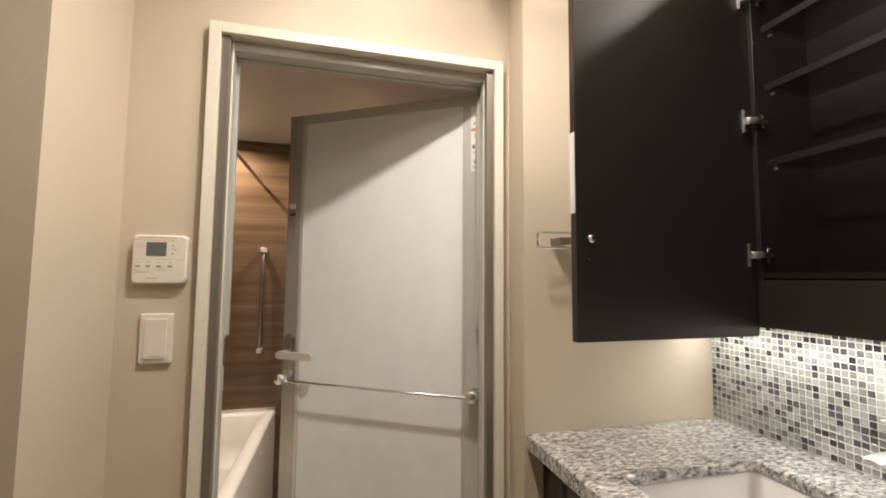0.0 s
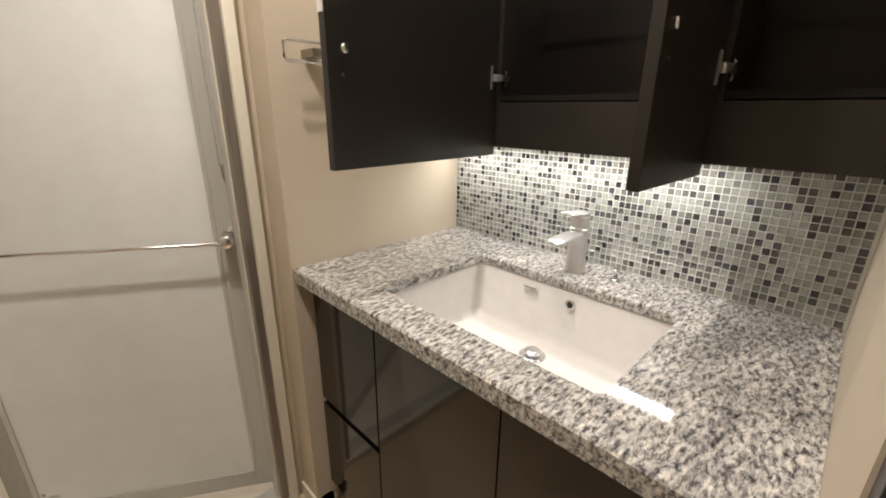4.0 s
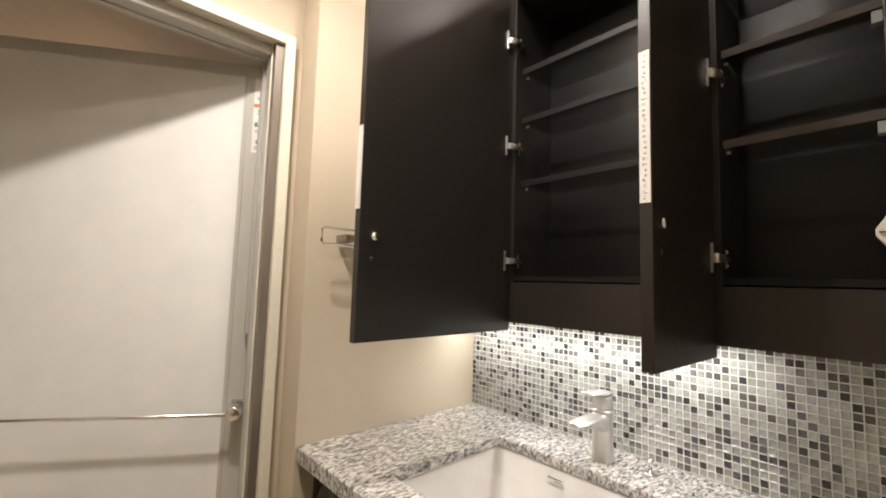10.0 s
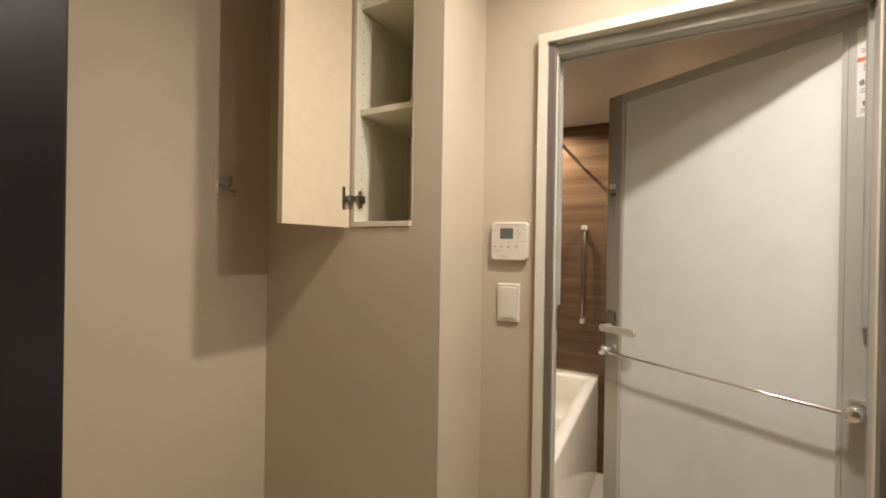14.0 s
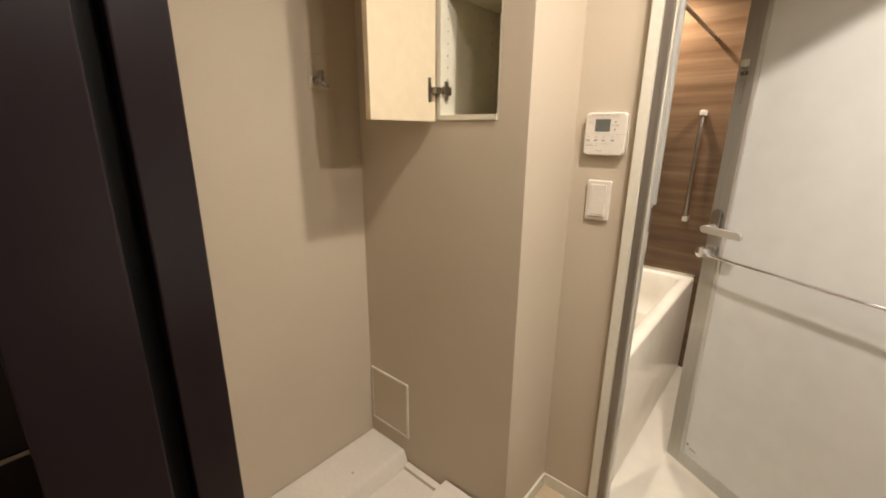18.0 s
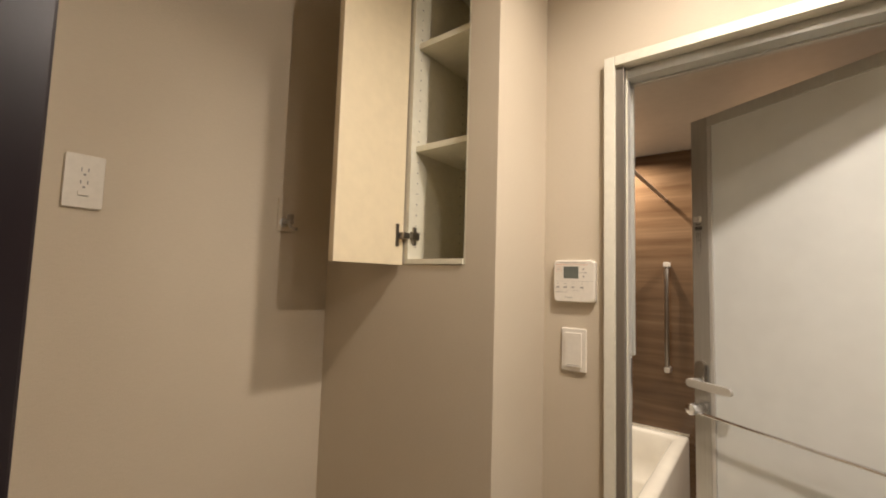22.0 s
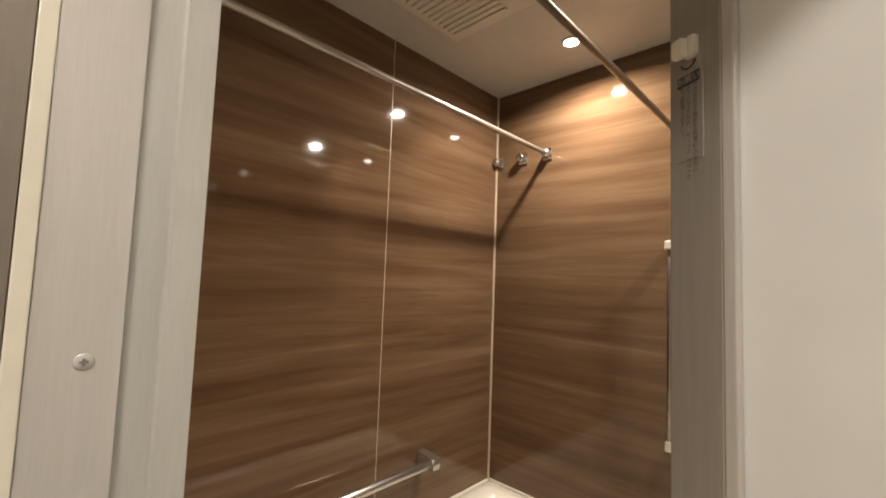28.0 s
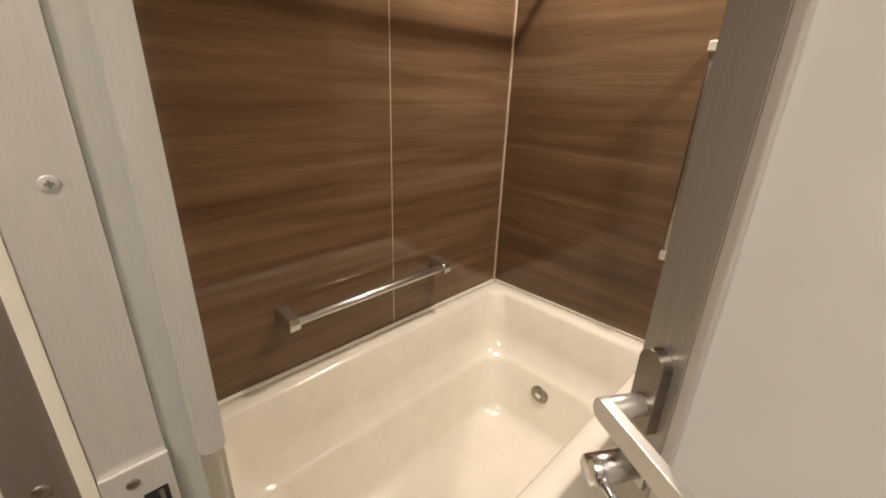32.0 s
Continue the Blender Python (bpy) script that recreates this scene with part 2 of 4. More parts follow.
WOOD = mat("bath_wood_panel", (0.2, 0.11, 0.06), 0.055)
t, b = nodes(WOOD)
v1 = coords(t, (0.7, 0.7, 13.0))
big = noise_tex(t, v1, 1.3, 6.0, 0.62, 0.3)
fine = noise_tex(t, coords(t, (1.5, 1.5, 75)), 5.0, 6.0, 0.65, 0.3)
c = ramp(t, big, [(0.27, (0.086, 0.048, 0.0255)), (0.50, (0.147, 0.087, 0.047)), (0.73, (0.225, 0.145, 0.085))])
c = mix(t, c, ramp(t, fine, [(0.3, (0.76, 0.76, 0.76)), (0.7, (1.05, 1.05, 1.05))]), 0.5, "MULTIPLY")
t.links.new(c, b.inputs["Base Color"])

GLOW = mat("lamp_glow", (1, 1, 1), 0.5)
t, b = nodes(GLOW)
b.inputs["Emission Color"].default_value = (1.0, 0.86, 0.68, 1)
b.inputs["Emission Strength"].default_value = 14.0
GLOWC = mat("led_glow", (1, 1, 1), 0.5)
t, b = nodes(GLOWC)
b.inputs["Emission Color"].default_value = (1.0, 0.95, 0.88, 1)
b.inputs["Emission Strength"].default_value = 12.0


def tile_material(name, per_object):
    m = mat(name, (0.5, 0.5, 0.48), 0.12)
    t, b = nodes(m)
    if per_object:
        rnd = t.nodes.new("ShaderNodeObjectInfo").outputs["Random"]
    else:
        rnd = t.nodes.new("ShaderNodeNewGeometry").outputs["Random Per Island"]
    c = ramp(t, rnd, [(0.0, (0.40, 0.40, 0.37)), (0.16, (0.34, 0.345, 0.315)), (0.34, (0.37, 0.37, 0.335)), (0.46, (0.29, 0.295, 0.265)), (0.58, (0.22, 0.22, 0.20)), (0.69, (0.145, 0.14, 0.13)),
                      (0.78, (0.080, 0.075, 0.072)), (0.87, (0.034, 0.032, 0.036)), (0.96, (0.065, 0.066, 0.080))], True)
    f = noise_tex(t, coords(t), 110, 4.0, 0.65, 0.8)
    c = mix(t, c, ramp(t, f, [(0.3, (0.62, 0.62, 0.62)), (0.7, (1.25, 1.25, 1.25))]), 0.8, "MULTIPLY")
    t.links.new(c, b.inputs["Base Color"])
    b.inputs["Coat Weight"].default_value = 0.5
    b.inputs["Coat Roughness"].default_value = 0.05
    bump(t, b, f, 0.5, 0.002)
    return m


TILE = tile_material("mosaic_glass", True)
TILE_FAR = tile_material("mosaic_glass_rest", False)

# ---- shapes ----


def bm_box(x0, x1, y0, y1, z0, z1, bevel=0.0, seg=2):
    bm = bmesh.new()
    bmesh.ops.create_cube(bm, size=1.0)
    for v in bm.verts:
        v.co = Vector((x0 + (v.co.x + 0.5) * (x1 - x0), y0 + (v.co.y + 0.5) * (y1 - y0), z0 + (v.co.z + 0.5) * (z1 - z0)))
    if bevel:
        bmesh.ops.bevel(bm, geom=bm.edges[:], offset=bevel, segments=seg, profile=0.6, affect="EDGES")
    return bm


def along(p0, p1):
    """The matrix that takes the z axis to the way from p0 to p1, at p0."""
    d = Vector(p1) - Vector(p0)
    return Matrix.Translation(p0) @ d.to_track_quat("Z", "Y").to_matrix().to_4x4()


def bm_lathe(profile, p0=(0, 0, 0), p1=(0, 0, 1), seg=28):
    """Rings (radius, height) turned about the axis p0-p1, closed at both ends."""
    bm = bmesh.new()
    m = along(p0, p1)
    rings = []
    for r, h in profile:
        rings.append([bm.verts.new(m @ Vector((r * math.cos(2 * math.pi * k / seg), r * math.sin(2 * math.pi * k / seg), h))) for k in range(seg)])
    for a, b_ in zip(rings, rings[1:]):
        for k in range(seg):
            bm.faces.new((a[k], a[(k + 1) % seg], b_[(k + 1) % seg], b_[k]))
    bm.faces.new(rings[0][::-1])
    bm.faces.new(rings[-1])
    for f in bm.faces:
        f.smooth = True
    return bm


def bm_rod(p0, p1, r, edge=0.0, seg=24):
    L = (Vector(p1) - Vector(p0)).length
    e = edge or r * 0.12
    return bm_lathe([(r - e, 0), (r, e), (r, L - e), (r - e, L)], p0, p1, seg)


def rounded(w, h, rad, seg=6):
    """Corner points of a rounded rectangle about the origin."""
    pts = []
    for cx, cy, a0 in ((w / 2 - rad, h / 2 - rad, 0), (-w / 2 + rad, h / 2 - rad, 90), (-w / 2 + rad, -h / 2 + rad, 180), (w / 2 - rad, -h / 2 + rad, 270)):
        for k in range(seg + 1):
            a = radians(a0 + 90 * k / seg)
            pts.append((cx + rad * math.cos(a), cy + rad * math.sin(a)))
    return pts


def bm_prism(points, depth, m=None, soft=0.0):
    """A flat outline in x, y pushed along z by depth; soft: a chamfer at the far end."""
    bm = bmesh.new()
    levels = [(0, 0)] + ([(depth - soft, 0), (depth, soft)] if soft else [(depth, 0)])
    rings = []
    n = len(points)
    cx, cy = sum(p[0] for p in points) / n, sum(p[1] for p in points) / n
    big = max(math.hypot(p[0] - cx, p[1] - cy) for p in points)
    for z, inset in levels:
        k = 1 - inset / big
        rings.append([bm.verts.new((cx + (p[0] - cx) * k, cy + (p[1] - cy) * k, z)) for p in points])
    for a, b_ in zip(rings, rings[1:]):
        for k in range(n):
            bm.faces.new((a[k], a[(k + 1) % n], b_[(k + 1) % n], b_[k]))
    bm.faces.new(rings[0][::-1])
    bm.faces.new(rings[-1])
    if m is not None:
        bm.transform(m)
    return bm


def bm_tube(points, r, seg=14, closed=False):
    """A round tube through the points."""
    bm = bmesh.new()
    pts = [Vector(p) for p in points]
    n = len(pts)
    rings = []
    for k, p in enumerate(pts):
        before, after = pts[(k - 1) % n if closed else max(k - 1, 0)], pts[(k + 1) % n if closed else min(k + 1, n - 1)]
        q = (after - before).to_track_quat("Z", "X").to_matrix()
        rings.append([bm.verts.new(p + q @ Vector((r * math.cos(2 * math.pi * j / seg), r * math.sin(2 * math.pi * j / seg), 0))) for j in range(seg)])
    pairs = list(zip(rings, rings[1:])) + ([(rings[-1], rings[0])] if closed else [])
    for a, b_ in pairs:
        for j in range(seg):
            f = bm.faces.new((a[j], a[(j + 1) % seg], b_[(j + 1) % seg], b_[j]))
            f.smooth = True
    if not closed:
        bm.faces.new(rings[0][::-1])
        bm.faces.new(rings[-1])
    return bm


def bm_loft(sections, n=24, power=2.6):
    """Superellipse rings (centre, half-vector u, half-vector v) joined in turn, closed at both ends."""
    bm = bmesh.new()
    rings = []
    for c, u, v in sections:
        ring = []
        for k in range(n):
            a = 2 * math.pi * k / n
            ca, sa = math.cos(a), math.sin(a)
            ring.append(bm.verts.new(Vector(c) + Vector(u) * math.copysign(abs(ca) ** (2 / power), ca) + Vector(v) * math.copysign(abs(sa) ** (2 / power), sa)))
        rings.append(ring)
    for a, b_ in zip(rings, rings[1:]):
        for k in range(n):
            bm.faces.new((a[k], a[(k + 1) % n], b_[(k + 1) % n], b_[k])).smooth = True
    bm.faces.new(rings[0][::-1])
    bm.faces.new(rings[-1])
    return bm


def bm_text(text, size, m, upright=False):
    """Letters of the built-in font as a flat mesh; upright: set one under the other."""
    out = bmesh.new()
    step = size * 1.04
    for k, ch in enumerate(text):
        cu = bpy.data.curves.new("letter", "FONT")
        cu.body, cu.size, cu.resolution_u = ch, size, 2
        cu.align_x, cu.align_y = "CENTER", "CENTER"
        ob = bpy.data.objects.new("letter", cu)
        me = bpy.data.meshes.new_from_object(ob)
        shift = Matrix.Translation((0, -step * k, 0) if upright else (step * (k - (len(text) - 1) / 2), 0, 0))
        if upright and ch == "\u30fc":
            shift = shift @ pose(0, 0, 0, 0, 0, -90)
        if upright and ch in "\u3001\u3002":
            shift = shift @ Matrix.Translation((size * 0.6, size * 0.55, 0))
        me.transform(m @ shift)
        out.from_mesh(me)
        bpy.data.objects.remove(ob)
        bpy.data.curves.remove(cu)
        bpy.data.meshes.remove(me)
    return out


def joined(*bms):
    out = bmesh.new()
    for one in bms:
        me = bpy.data.meshes.new("tmp")
        one.to_mesh(me)
        one.free()
        out.from_mesh(me)
        bpy.data.meshes.remove(me)
    return out


def world_of(ob):
    m = ob.matrix_basis.copy()
    while ob.parent:
        ob = ob.parent
        m = ob.matrix_basis @ m
    return m


def mesh_of(name, bm, material):
    bmesh.ops.recalc_face_normals(bm, faces=bm.faces[:])
    me = bpy.data.meshes.new(name)
    bm.to_mesh(me)
    bm.free()
    me.materials.append(material)
    return me


def part(name, bm, material, parent, label="", local=False):
    """One mesh under a thing or part, its shape given in the world or, with local, in the thing's own frame."""
    if not local:
        bm.transform(world_of(parent).inverted())
    ob = new(name, mesh_of(name, bm, material))
    ob.parent = parent
    return tagged(ob, label)


def thing(name, m, label, category, group="", kind=""):
    ob = new(name)
    ob.empty_display_size = 0.05
    ob.matrix_basis = m if isinstance(m, Matrix) else Matrix.Translation(m)
    return tagged(ob, label, category, group, kind)


def solid(name, bm, material, label, category="", kind="structure"):
    return tagged(new(name, mesh_of(name, bm, material)), label, category, kind=kind)


def facing(axis, at):
    """Frame for a plate on a wall: its local z comes out of the wall along axis, its local y is up."""
    z = Vector(axis)
    y = Vector((0, 0, 1))
    x = y.cross(z)
    return Matrix.Translation(at) @ Matrix((x, y, z)).transposed().to_4x4()


# ---- the washroom ----
WN, WE, WW, WS = 1.418, 1.475, -0.85, 0.265     # faces of the north, east, west and south walls
PN = 1.318                                    # wall beside the vanity, proud of the door wall
NK = 1.13                                     # back wall of the laundry nook
solid("floor", bm_box(-1.3, 1.6, -2.2, 1.488, FZ - 0.08, FZ), FLOOR, "beige vinyl washroom floor, worn smooth", "floor")
solid("ceiling", bm_box(-1.3, 1.6, -2.2, 1.4875, CZ, CZ + 0.08), CEIL, "pale papered ceiling of the washroom", "ceiling")
solid("wall_north", joined(bm_box(-0.18, 0.008, WN, 1.4875, FZ, CZ), bm_box(0.802, 0.84, WN, 1.4875, FZ, CZ), bm_box(0.008, 0.802, WN, 1.4875, 1.897, CZ)),
      WALL, "beige papered wall around the bathroom door", "wall")
solid("wall_vanity", bm_box(0.84, 1.58, PN, 1.4875, FZ, CZ), WALL, "beige papered wall at the end of the vanity", "wall")
solid("wall_east", bm_box(WE, 1.58, -2.2, PN, FZ, CZ), WALL, "beige wall behind the vanity", "wall")
solid("wall_west", bm_box(-0.95, WW, 0.29, NK, FZ, CZ), WALL, "beige papered side wall of the laundry nook", "wall")
NX0, NX1, NZ0, NZ1 = -0.491, -0.270, 1.318, 2.27
solid("wall_nook", joined(bm_box(-0.95, NX0, NK, 1.4875, FZ, CZ), bm_box(NX1, -0.18, NK, 1.4875, FZ, CZ), bm_box(NX0, NX1, NK, 1.4875, FZ, NZ0), bm_box(NX0, NX1, NK, 1.4875, NZ1, CZ),
                          bm_box(NX0, NX1, 1.436, 1.4875, NZ0, NZ1)), WALL, "beige papered wall block with a recessed cupboard", "wall")
solid("wall_south_right", bm_box(0.76, WE, 0.165, WS, FZ, CZ), WALL, "pale wall beside the entrance", "wall")
solid("wall_south_left", bm_box(-1.2, -0.06, 0.20, 0.29, FZ, CZ), WALL, "beige wall beside the entrance", "wall")
solid("wall_lintel", bm_box(-0.06, 0.76, 0.165, 0.265, 2.10, CZ), WALL, "beige wall above the entrance", "wall")
solid("wall_hall", joined(bm_box(-1.28, -1.2, -2.2, 0.29, FZ, CZ), bm_box(-1.28, 1.6, -2.28, -2.2, FZ, CZ)), WALL, "beige wall of the hall outside", "wall")
solid("baseboard", joined(bm_box(-0.178, 0.0, 1.412, WN, FZ, 0.02, 0.001), bm_box(-0.182, -0.172, NK, 1.412, FZ, 0.02, 0.001), bm_box(0.832, 0.84, PN, WN, FZ, 0.02, 0.001),
                          bm_box(0.832, 0.90, 1.326, PN, FZ, 0.02, 0.001)), TRIM, "low cream baseboard along the walls", "baseboard")

# bathroom door: casing, metal frame, threshold
casing = thing("door_casing", (0, 1.41, FZ), "white painted casing around the bathroom door", "door casing", kind="structure")
for x0, x1, r0, r1 in ((0.0, 0.0275, 0.0085, 0.0275), (0.784, 0.811, 0.784, 0.8015)):
    part("casing_side", bm_box(x0, x1, 1.394, 1.4175, FZ, 1.905, 0.0015), TRIM, casing)
    part("casing_return", bm_box(r0, r1, 1.4177, 1.4276, FZ, 1.8965), TRIM, casing)
part("casing_head", bm_box(0.0278, 0.7837, 1.3945, 1.4175, 1.878, 1.905, 0.0015), TRIM, casing)
part("casing_return", bm_box(0.0278, 0.7837, 1.4177, 1.4302, 1.878, 1.8965), TRIM, casing)
part("threshold", bm_box(0.0278, 0.7837, 1.397, 1.4302, FZ, 0.0, 0.003), TRIM, casing)

dframe = thing("door_frame", (0.03, 1.45, FZ), "grey aluminium frame of the bathroom door", "door frame", kind="structure")
JY = 1.4365                                   # where the metal jamb begins
for side, x0 in ((1, 0.0275), (-1, 0.7835)):
    def span(a, b_):
        return (x0 + a, x0 + b_) if side > 0 else (x0 - b_, x0 - a)
    part("jamb", bm_box(*span(0.0, 0.0245), JY - 0.0026, JY + 0.0258, FZ, 1.877, 0.0004), ALU, dframe, "brushed bright jamb face")
    part("jamb_step", bm_box(*span(0.0, 0.0200), JY + 0.0260, JY + 0.0383, FZ, 1.877), FRAME, dframe)
    part("jamb_lip", bm_box(*span(0.0, 0.0252), JY - 0.0086, JY - 0.0027, FZ, 1.877, 0.0006), TRIM, dframe, "cream lip along the jamb")
    part("jamb_outer", bm_box(*span(0.0, 0.0215), 1.4062, JY - 0.0089, FZ, 1.877, 0.0008), JAMB, dframe, "dull brown-grey metal strip")
    part("jamb_back", bm_box(*span(0.0, 0.0080), JY + 0.0386, JY + 0.0518, FZ, 1.877, 0.001), TRIM, dframe)
    part("stop_pad", bm_prism(rounded(0.0128, 0.784, 0.0050), 0.0215, facing((side, 0, 0), (x0 + side * 0.0082, JY + 0.0452, 1.478)), 0.0015), FRAME, dframe, "pale stop pad with rounded ends")
    part("jamb_lining", bm_box(*span(-0.019, -0.0005), JY - 0.006, JY + 0.0518, FZ, 1.896), TRIM, dframe)
    part("door_stop", bm_prism(rounded(0.0133, 1.44, 0.0062), 0.0024, facing((side, 0, 0), (x0 + side * 0.0202, JY + 0.0327, 0.710)), 0.0008), RIB, dframe, "rounded grey stop strip")
part("head", bm_box(0.0525, 0.7585, JY - 0.006, JY + 0.0342, 1.850, 1.8775, 0.0015), FRAME, dframe)
part("head_back", bm_box(0.0520, 0.7590, JY + 0.0346, JY + 0.0518, 1.845, 1.8965, 0.0015), FRAME, dframe)
part("head_lining", bm_box(0.0275, 0.7835, JY - 0.006, JY + 0.0342, 1.878, 1.8965), TRIM, dframe)
part("sill", bm_box(0.0520, 0.7590, JY - 0.006, JY + 0.0518, FZ, -0.004, 0.0015), FRAME, dframe)
for z in (1.2395, 0.25):
    s = part("screw", bm_lathe([(0.0034, 0), (0.0034, 0.0002), (0.0029, 0.0005)], (0.0520, JY + 0.014, z), (1, JY + 0.014, z)), FRAME, dframe, "countersunk screw")
    part("screw_slot", joined(bm_box(0.0523, 0.0527, JY + 0.0125, JY + 0.0155, z - 0.0005, z + 0.0005), bm_box(0.0524, 0.0529, JY + 0.0135, JY + 0.0145, z - 0.0015, z + 0.0015)), INK, s)
strike = part("strike_plate", bm_box(0.0520, 0.0545, JY - 0.0022, JY + 0.0262, 0.945, 1.101, 0.001), ALU, dframe, "pale metal strike plate with a square hole")
part("latch_hole", bm_box(0.0537, 0.0549, JY + 0.0120, JY + 0.0225, 1.012, 1.0815), BLACK, strike)
part("latch_catch", bm_box(0.0540, 0.0553, JY + 0.0182, JY + 0.0202, 1.014, 1.0800, 0.0004), NICKEL, strike)
part("screw", bm_lathe([(0.0029, 0), (0.0029, 0.0006), (0.0020, 0.0010)], (0.0545, JY + 0.0095, 1.0915), (1, JY + 0.0095, 1.0915)), NICKEL, strike)
part("screw", bm_lathe([(0.0032, 0), (0.0032, 0.0005), (0.0022, 0.0009)], (0.0490, 1.4167, 1.107), (1, 1.4167, 1.107)), NICKEL, dframe, "dull countersunk screw")

# door leaf, ajar into the bathroom; its own frame: x from the hinge to the free edge, y out to the washroom, z up
LEAF = 31.0
HX, HY = 0.786, 1.489
W = 0.742
leaf = thing("door_1", Matrix.Translation((HX, HY, 0.0)) @ pose(0, 0, 0, 0, 0, 180 - LEAF), "white frosted bathroom door in a satin aluminium frame, standing ajar", "door", kind="structure")


def leaf_box(name, x0, x1, y0, y1, z0, z1, material, bevel=0.0015, parent=None, label=""):
    return part(name, bm_box(x0, x1, y0, y1, z0, z1, bevel), material, parent or leaf, label, True)


S1, S2 = 0.062, 0.056       # hinge stile and lock stile
leaf_box("stile", 0.0, S1, -0.032, 0.0, 0.004, 1.846, FRAME)
leaf_box("stile", W - S2, W, -0.032, 0.0, 0.004, 1.846, STILE, label="brushed lock-side stile")
leaf_box("rail", S1, W - S2, -0.032, -0.0005, 1.812, 1.846, FRAME)
leaf_box("rail", S1, W - S2, -0.032, -0.0005, 0.004, 0.062, FRAME)
leaf_box("panel", S1 + 0.001, W - S2 - 0.001, -0.022, -0.006, 0.062, 1.812, PANEL, 0.0, label="frosted white panel")
leaf_box("bead", S1, S1 + 0.011, -0.0055, 0.0008, 0.062, 1.812, FRAME, 0.0018)
leaf_box("bead", W - S2 - 0.013, W - S2 - 0.0005, -0.0055, 0.0008, 0.062, 1.812, ALU, 0.0018)
leaf_box("gasket", W - 0.0015, W + 0.0035, -0.030, -0.018, 0.004, 1.846, RUBBER, 0.0005)


def leaf_face(x, z, y=0.0):
    return Matrix.Translation((x, y, z)) @ Matrix(((-1, 0, 0), (0, 0, 1), (0, 1, 0))).to_4x4()


LX = W - 0.028
handle = part("lever_handle", bm_prism([(-0.0165, -0.047), (0.0165, -0.047)] + [(0.0165 * math.cos(radians(a)), 0.030 + 0.0165 * math.sin(radians(a))) for a in range(0, 181, 15)], 0.013, leaf_face(LX, 0.992), 0.0015), NICKEL, leaf, "satin nickel lever handle on an oval plate", True)
part("neck", bm_rod((LX, 0.012, 0.972), (LX, 0.056, 0.972), 0.0125), LEVER, handle, "", True)
lever = bm_prism(rounded(0.146, 0.025, 0.0122), 0.011, leaf_face(LX - 0.060, 0.972, 0.050), 0.0012)
part("lever", lever, LEVER, handle, "flat silver lever", True)

bar = part("towel_bar", bm_rod((0.040, 0.050, 0.884), (W - 0.028, 0.050, 0.884), 0.0050), CHROME, leaf, "slim chrome towel bar across the door", True)
for x, r in ((0.030, 0.0175), (W - 0.028, 0.0175)):
    part("bar_mount", bm_lathe([(r, 0), (r, 0.058), (r * 0.86, 0.0605)], (x, 0.0, 0.888), (x, 1, 0.888)), CHROME, bar, "", True)
    part("bar_base", bm_box(x - 0.021, x + 0.021, 0.0, 0.004, 0.868, 0.910, 0.001), STEEL, bar, "", True)

KZ = 1.502                                    # height of the safety lock on the stile
lk = part("child_lock", bm_prism(rounded(0.015, 0.021, 0.005), 0.005, leaf_face(LX + 0.002, KZ + 0.002), 0.0012), PLASTIC, leaf, "small white child lock", True)
part("knob", bm_box(LX + 0.002, LX + 0.014, 0.005, 0.0125, KZ - 0.008, KZ + 0.010, 0.0015), PLASTIC, lk, "square white knob", True)
st = part("sticker", bm_box(LX - 0.010, LX + 0.021, 0.0, 0.0006, KZ - 0.106, KZ - 0.014), STILE, leaf, "clear sticker asking to use the safety lock", True)
SX = LX + 0.0055
band = part("header", bm_box(SX - 0.0125, SX + 0.0125, 0.0007, 0.0010, KZ - 0.0335, KZ - 0.0225), PRINT, st, "black header band", True)
part("print", bm_text("お願い", 0.0085, leaf_face(SX, KZ - 0.028, 0.0012)), INKP, band, "pale letters", True)
for k, line in enumerate(("小さなお子様が不用意に入らない", "ようにするため、セーフティロック", "をご使用ください。")):
    part("print", bm_text(line, 0.0056, leaf_face(SX, 0, 0.0009) @ Matrix.Translation((0.0076 - 0.0072 * k, KZ - 0.0355, 0)), True), PRINT, st, "", True)
part("arrow", bm_tube([(SX + 0.0085 * math.cos(radians(a)), 0.0008, KZ - 0.0085 + 0.0085 * math.sin(radians(a))) for a in range(200, 341, 14)], 0.0010, 6), PRINT, st, "curved arrow", True)

caution = part("caution_label", bm_box(0.012, 0.046, 0.0, 0.0006, 1.590, 1.805), LABEL, leaf, "long paper care label with small drawings", True)
part("print", bm_box(0.0125, 0.0455, 0.0007, 0.0010, 1.722, 1.732), RED, caution, "orange band", True)
part("print", bm_prism(rounded(0.014, 0.014, 0.0069), 0.0004, leaf_face(0.022, 1.775, 0.0007)), INK, caution, "", True)
for z in (1.700, 1.706, 1.712, 1.744, 1.750, 1.648, 1.654, 1.600, 1.606):
    part("print", bm_box(0.015, 0.043 - 0.004 * (int(z * 1000) % 3), 0.0007, 0.0010, z, z + 0.0022), INK, caution, "", True)
for x, z in ((0.024, 1.672), (0.036, 1.672), (0.030, 1.622)):
    part("print", bm_prism([(x + a, z + c) for a, c in ((-0.005, -0.006), (0.004, -0.008), (0.006, 0.003), (-0.002, 0.008))], 0.0004, Matrix(((1, 0, 0), (0, 0, 1), (0, 1, 0))).to_4x4() @ Matrix.Translation((0, 0, 0.0007))),
         INK, caution, "", True)

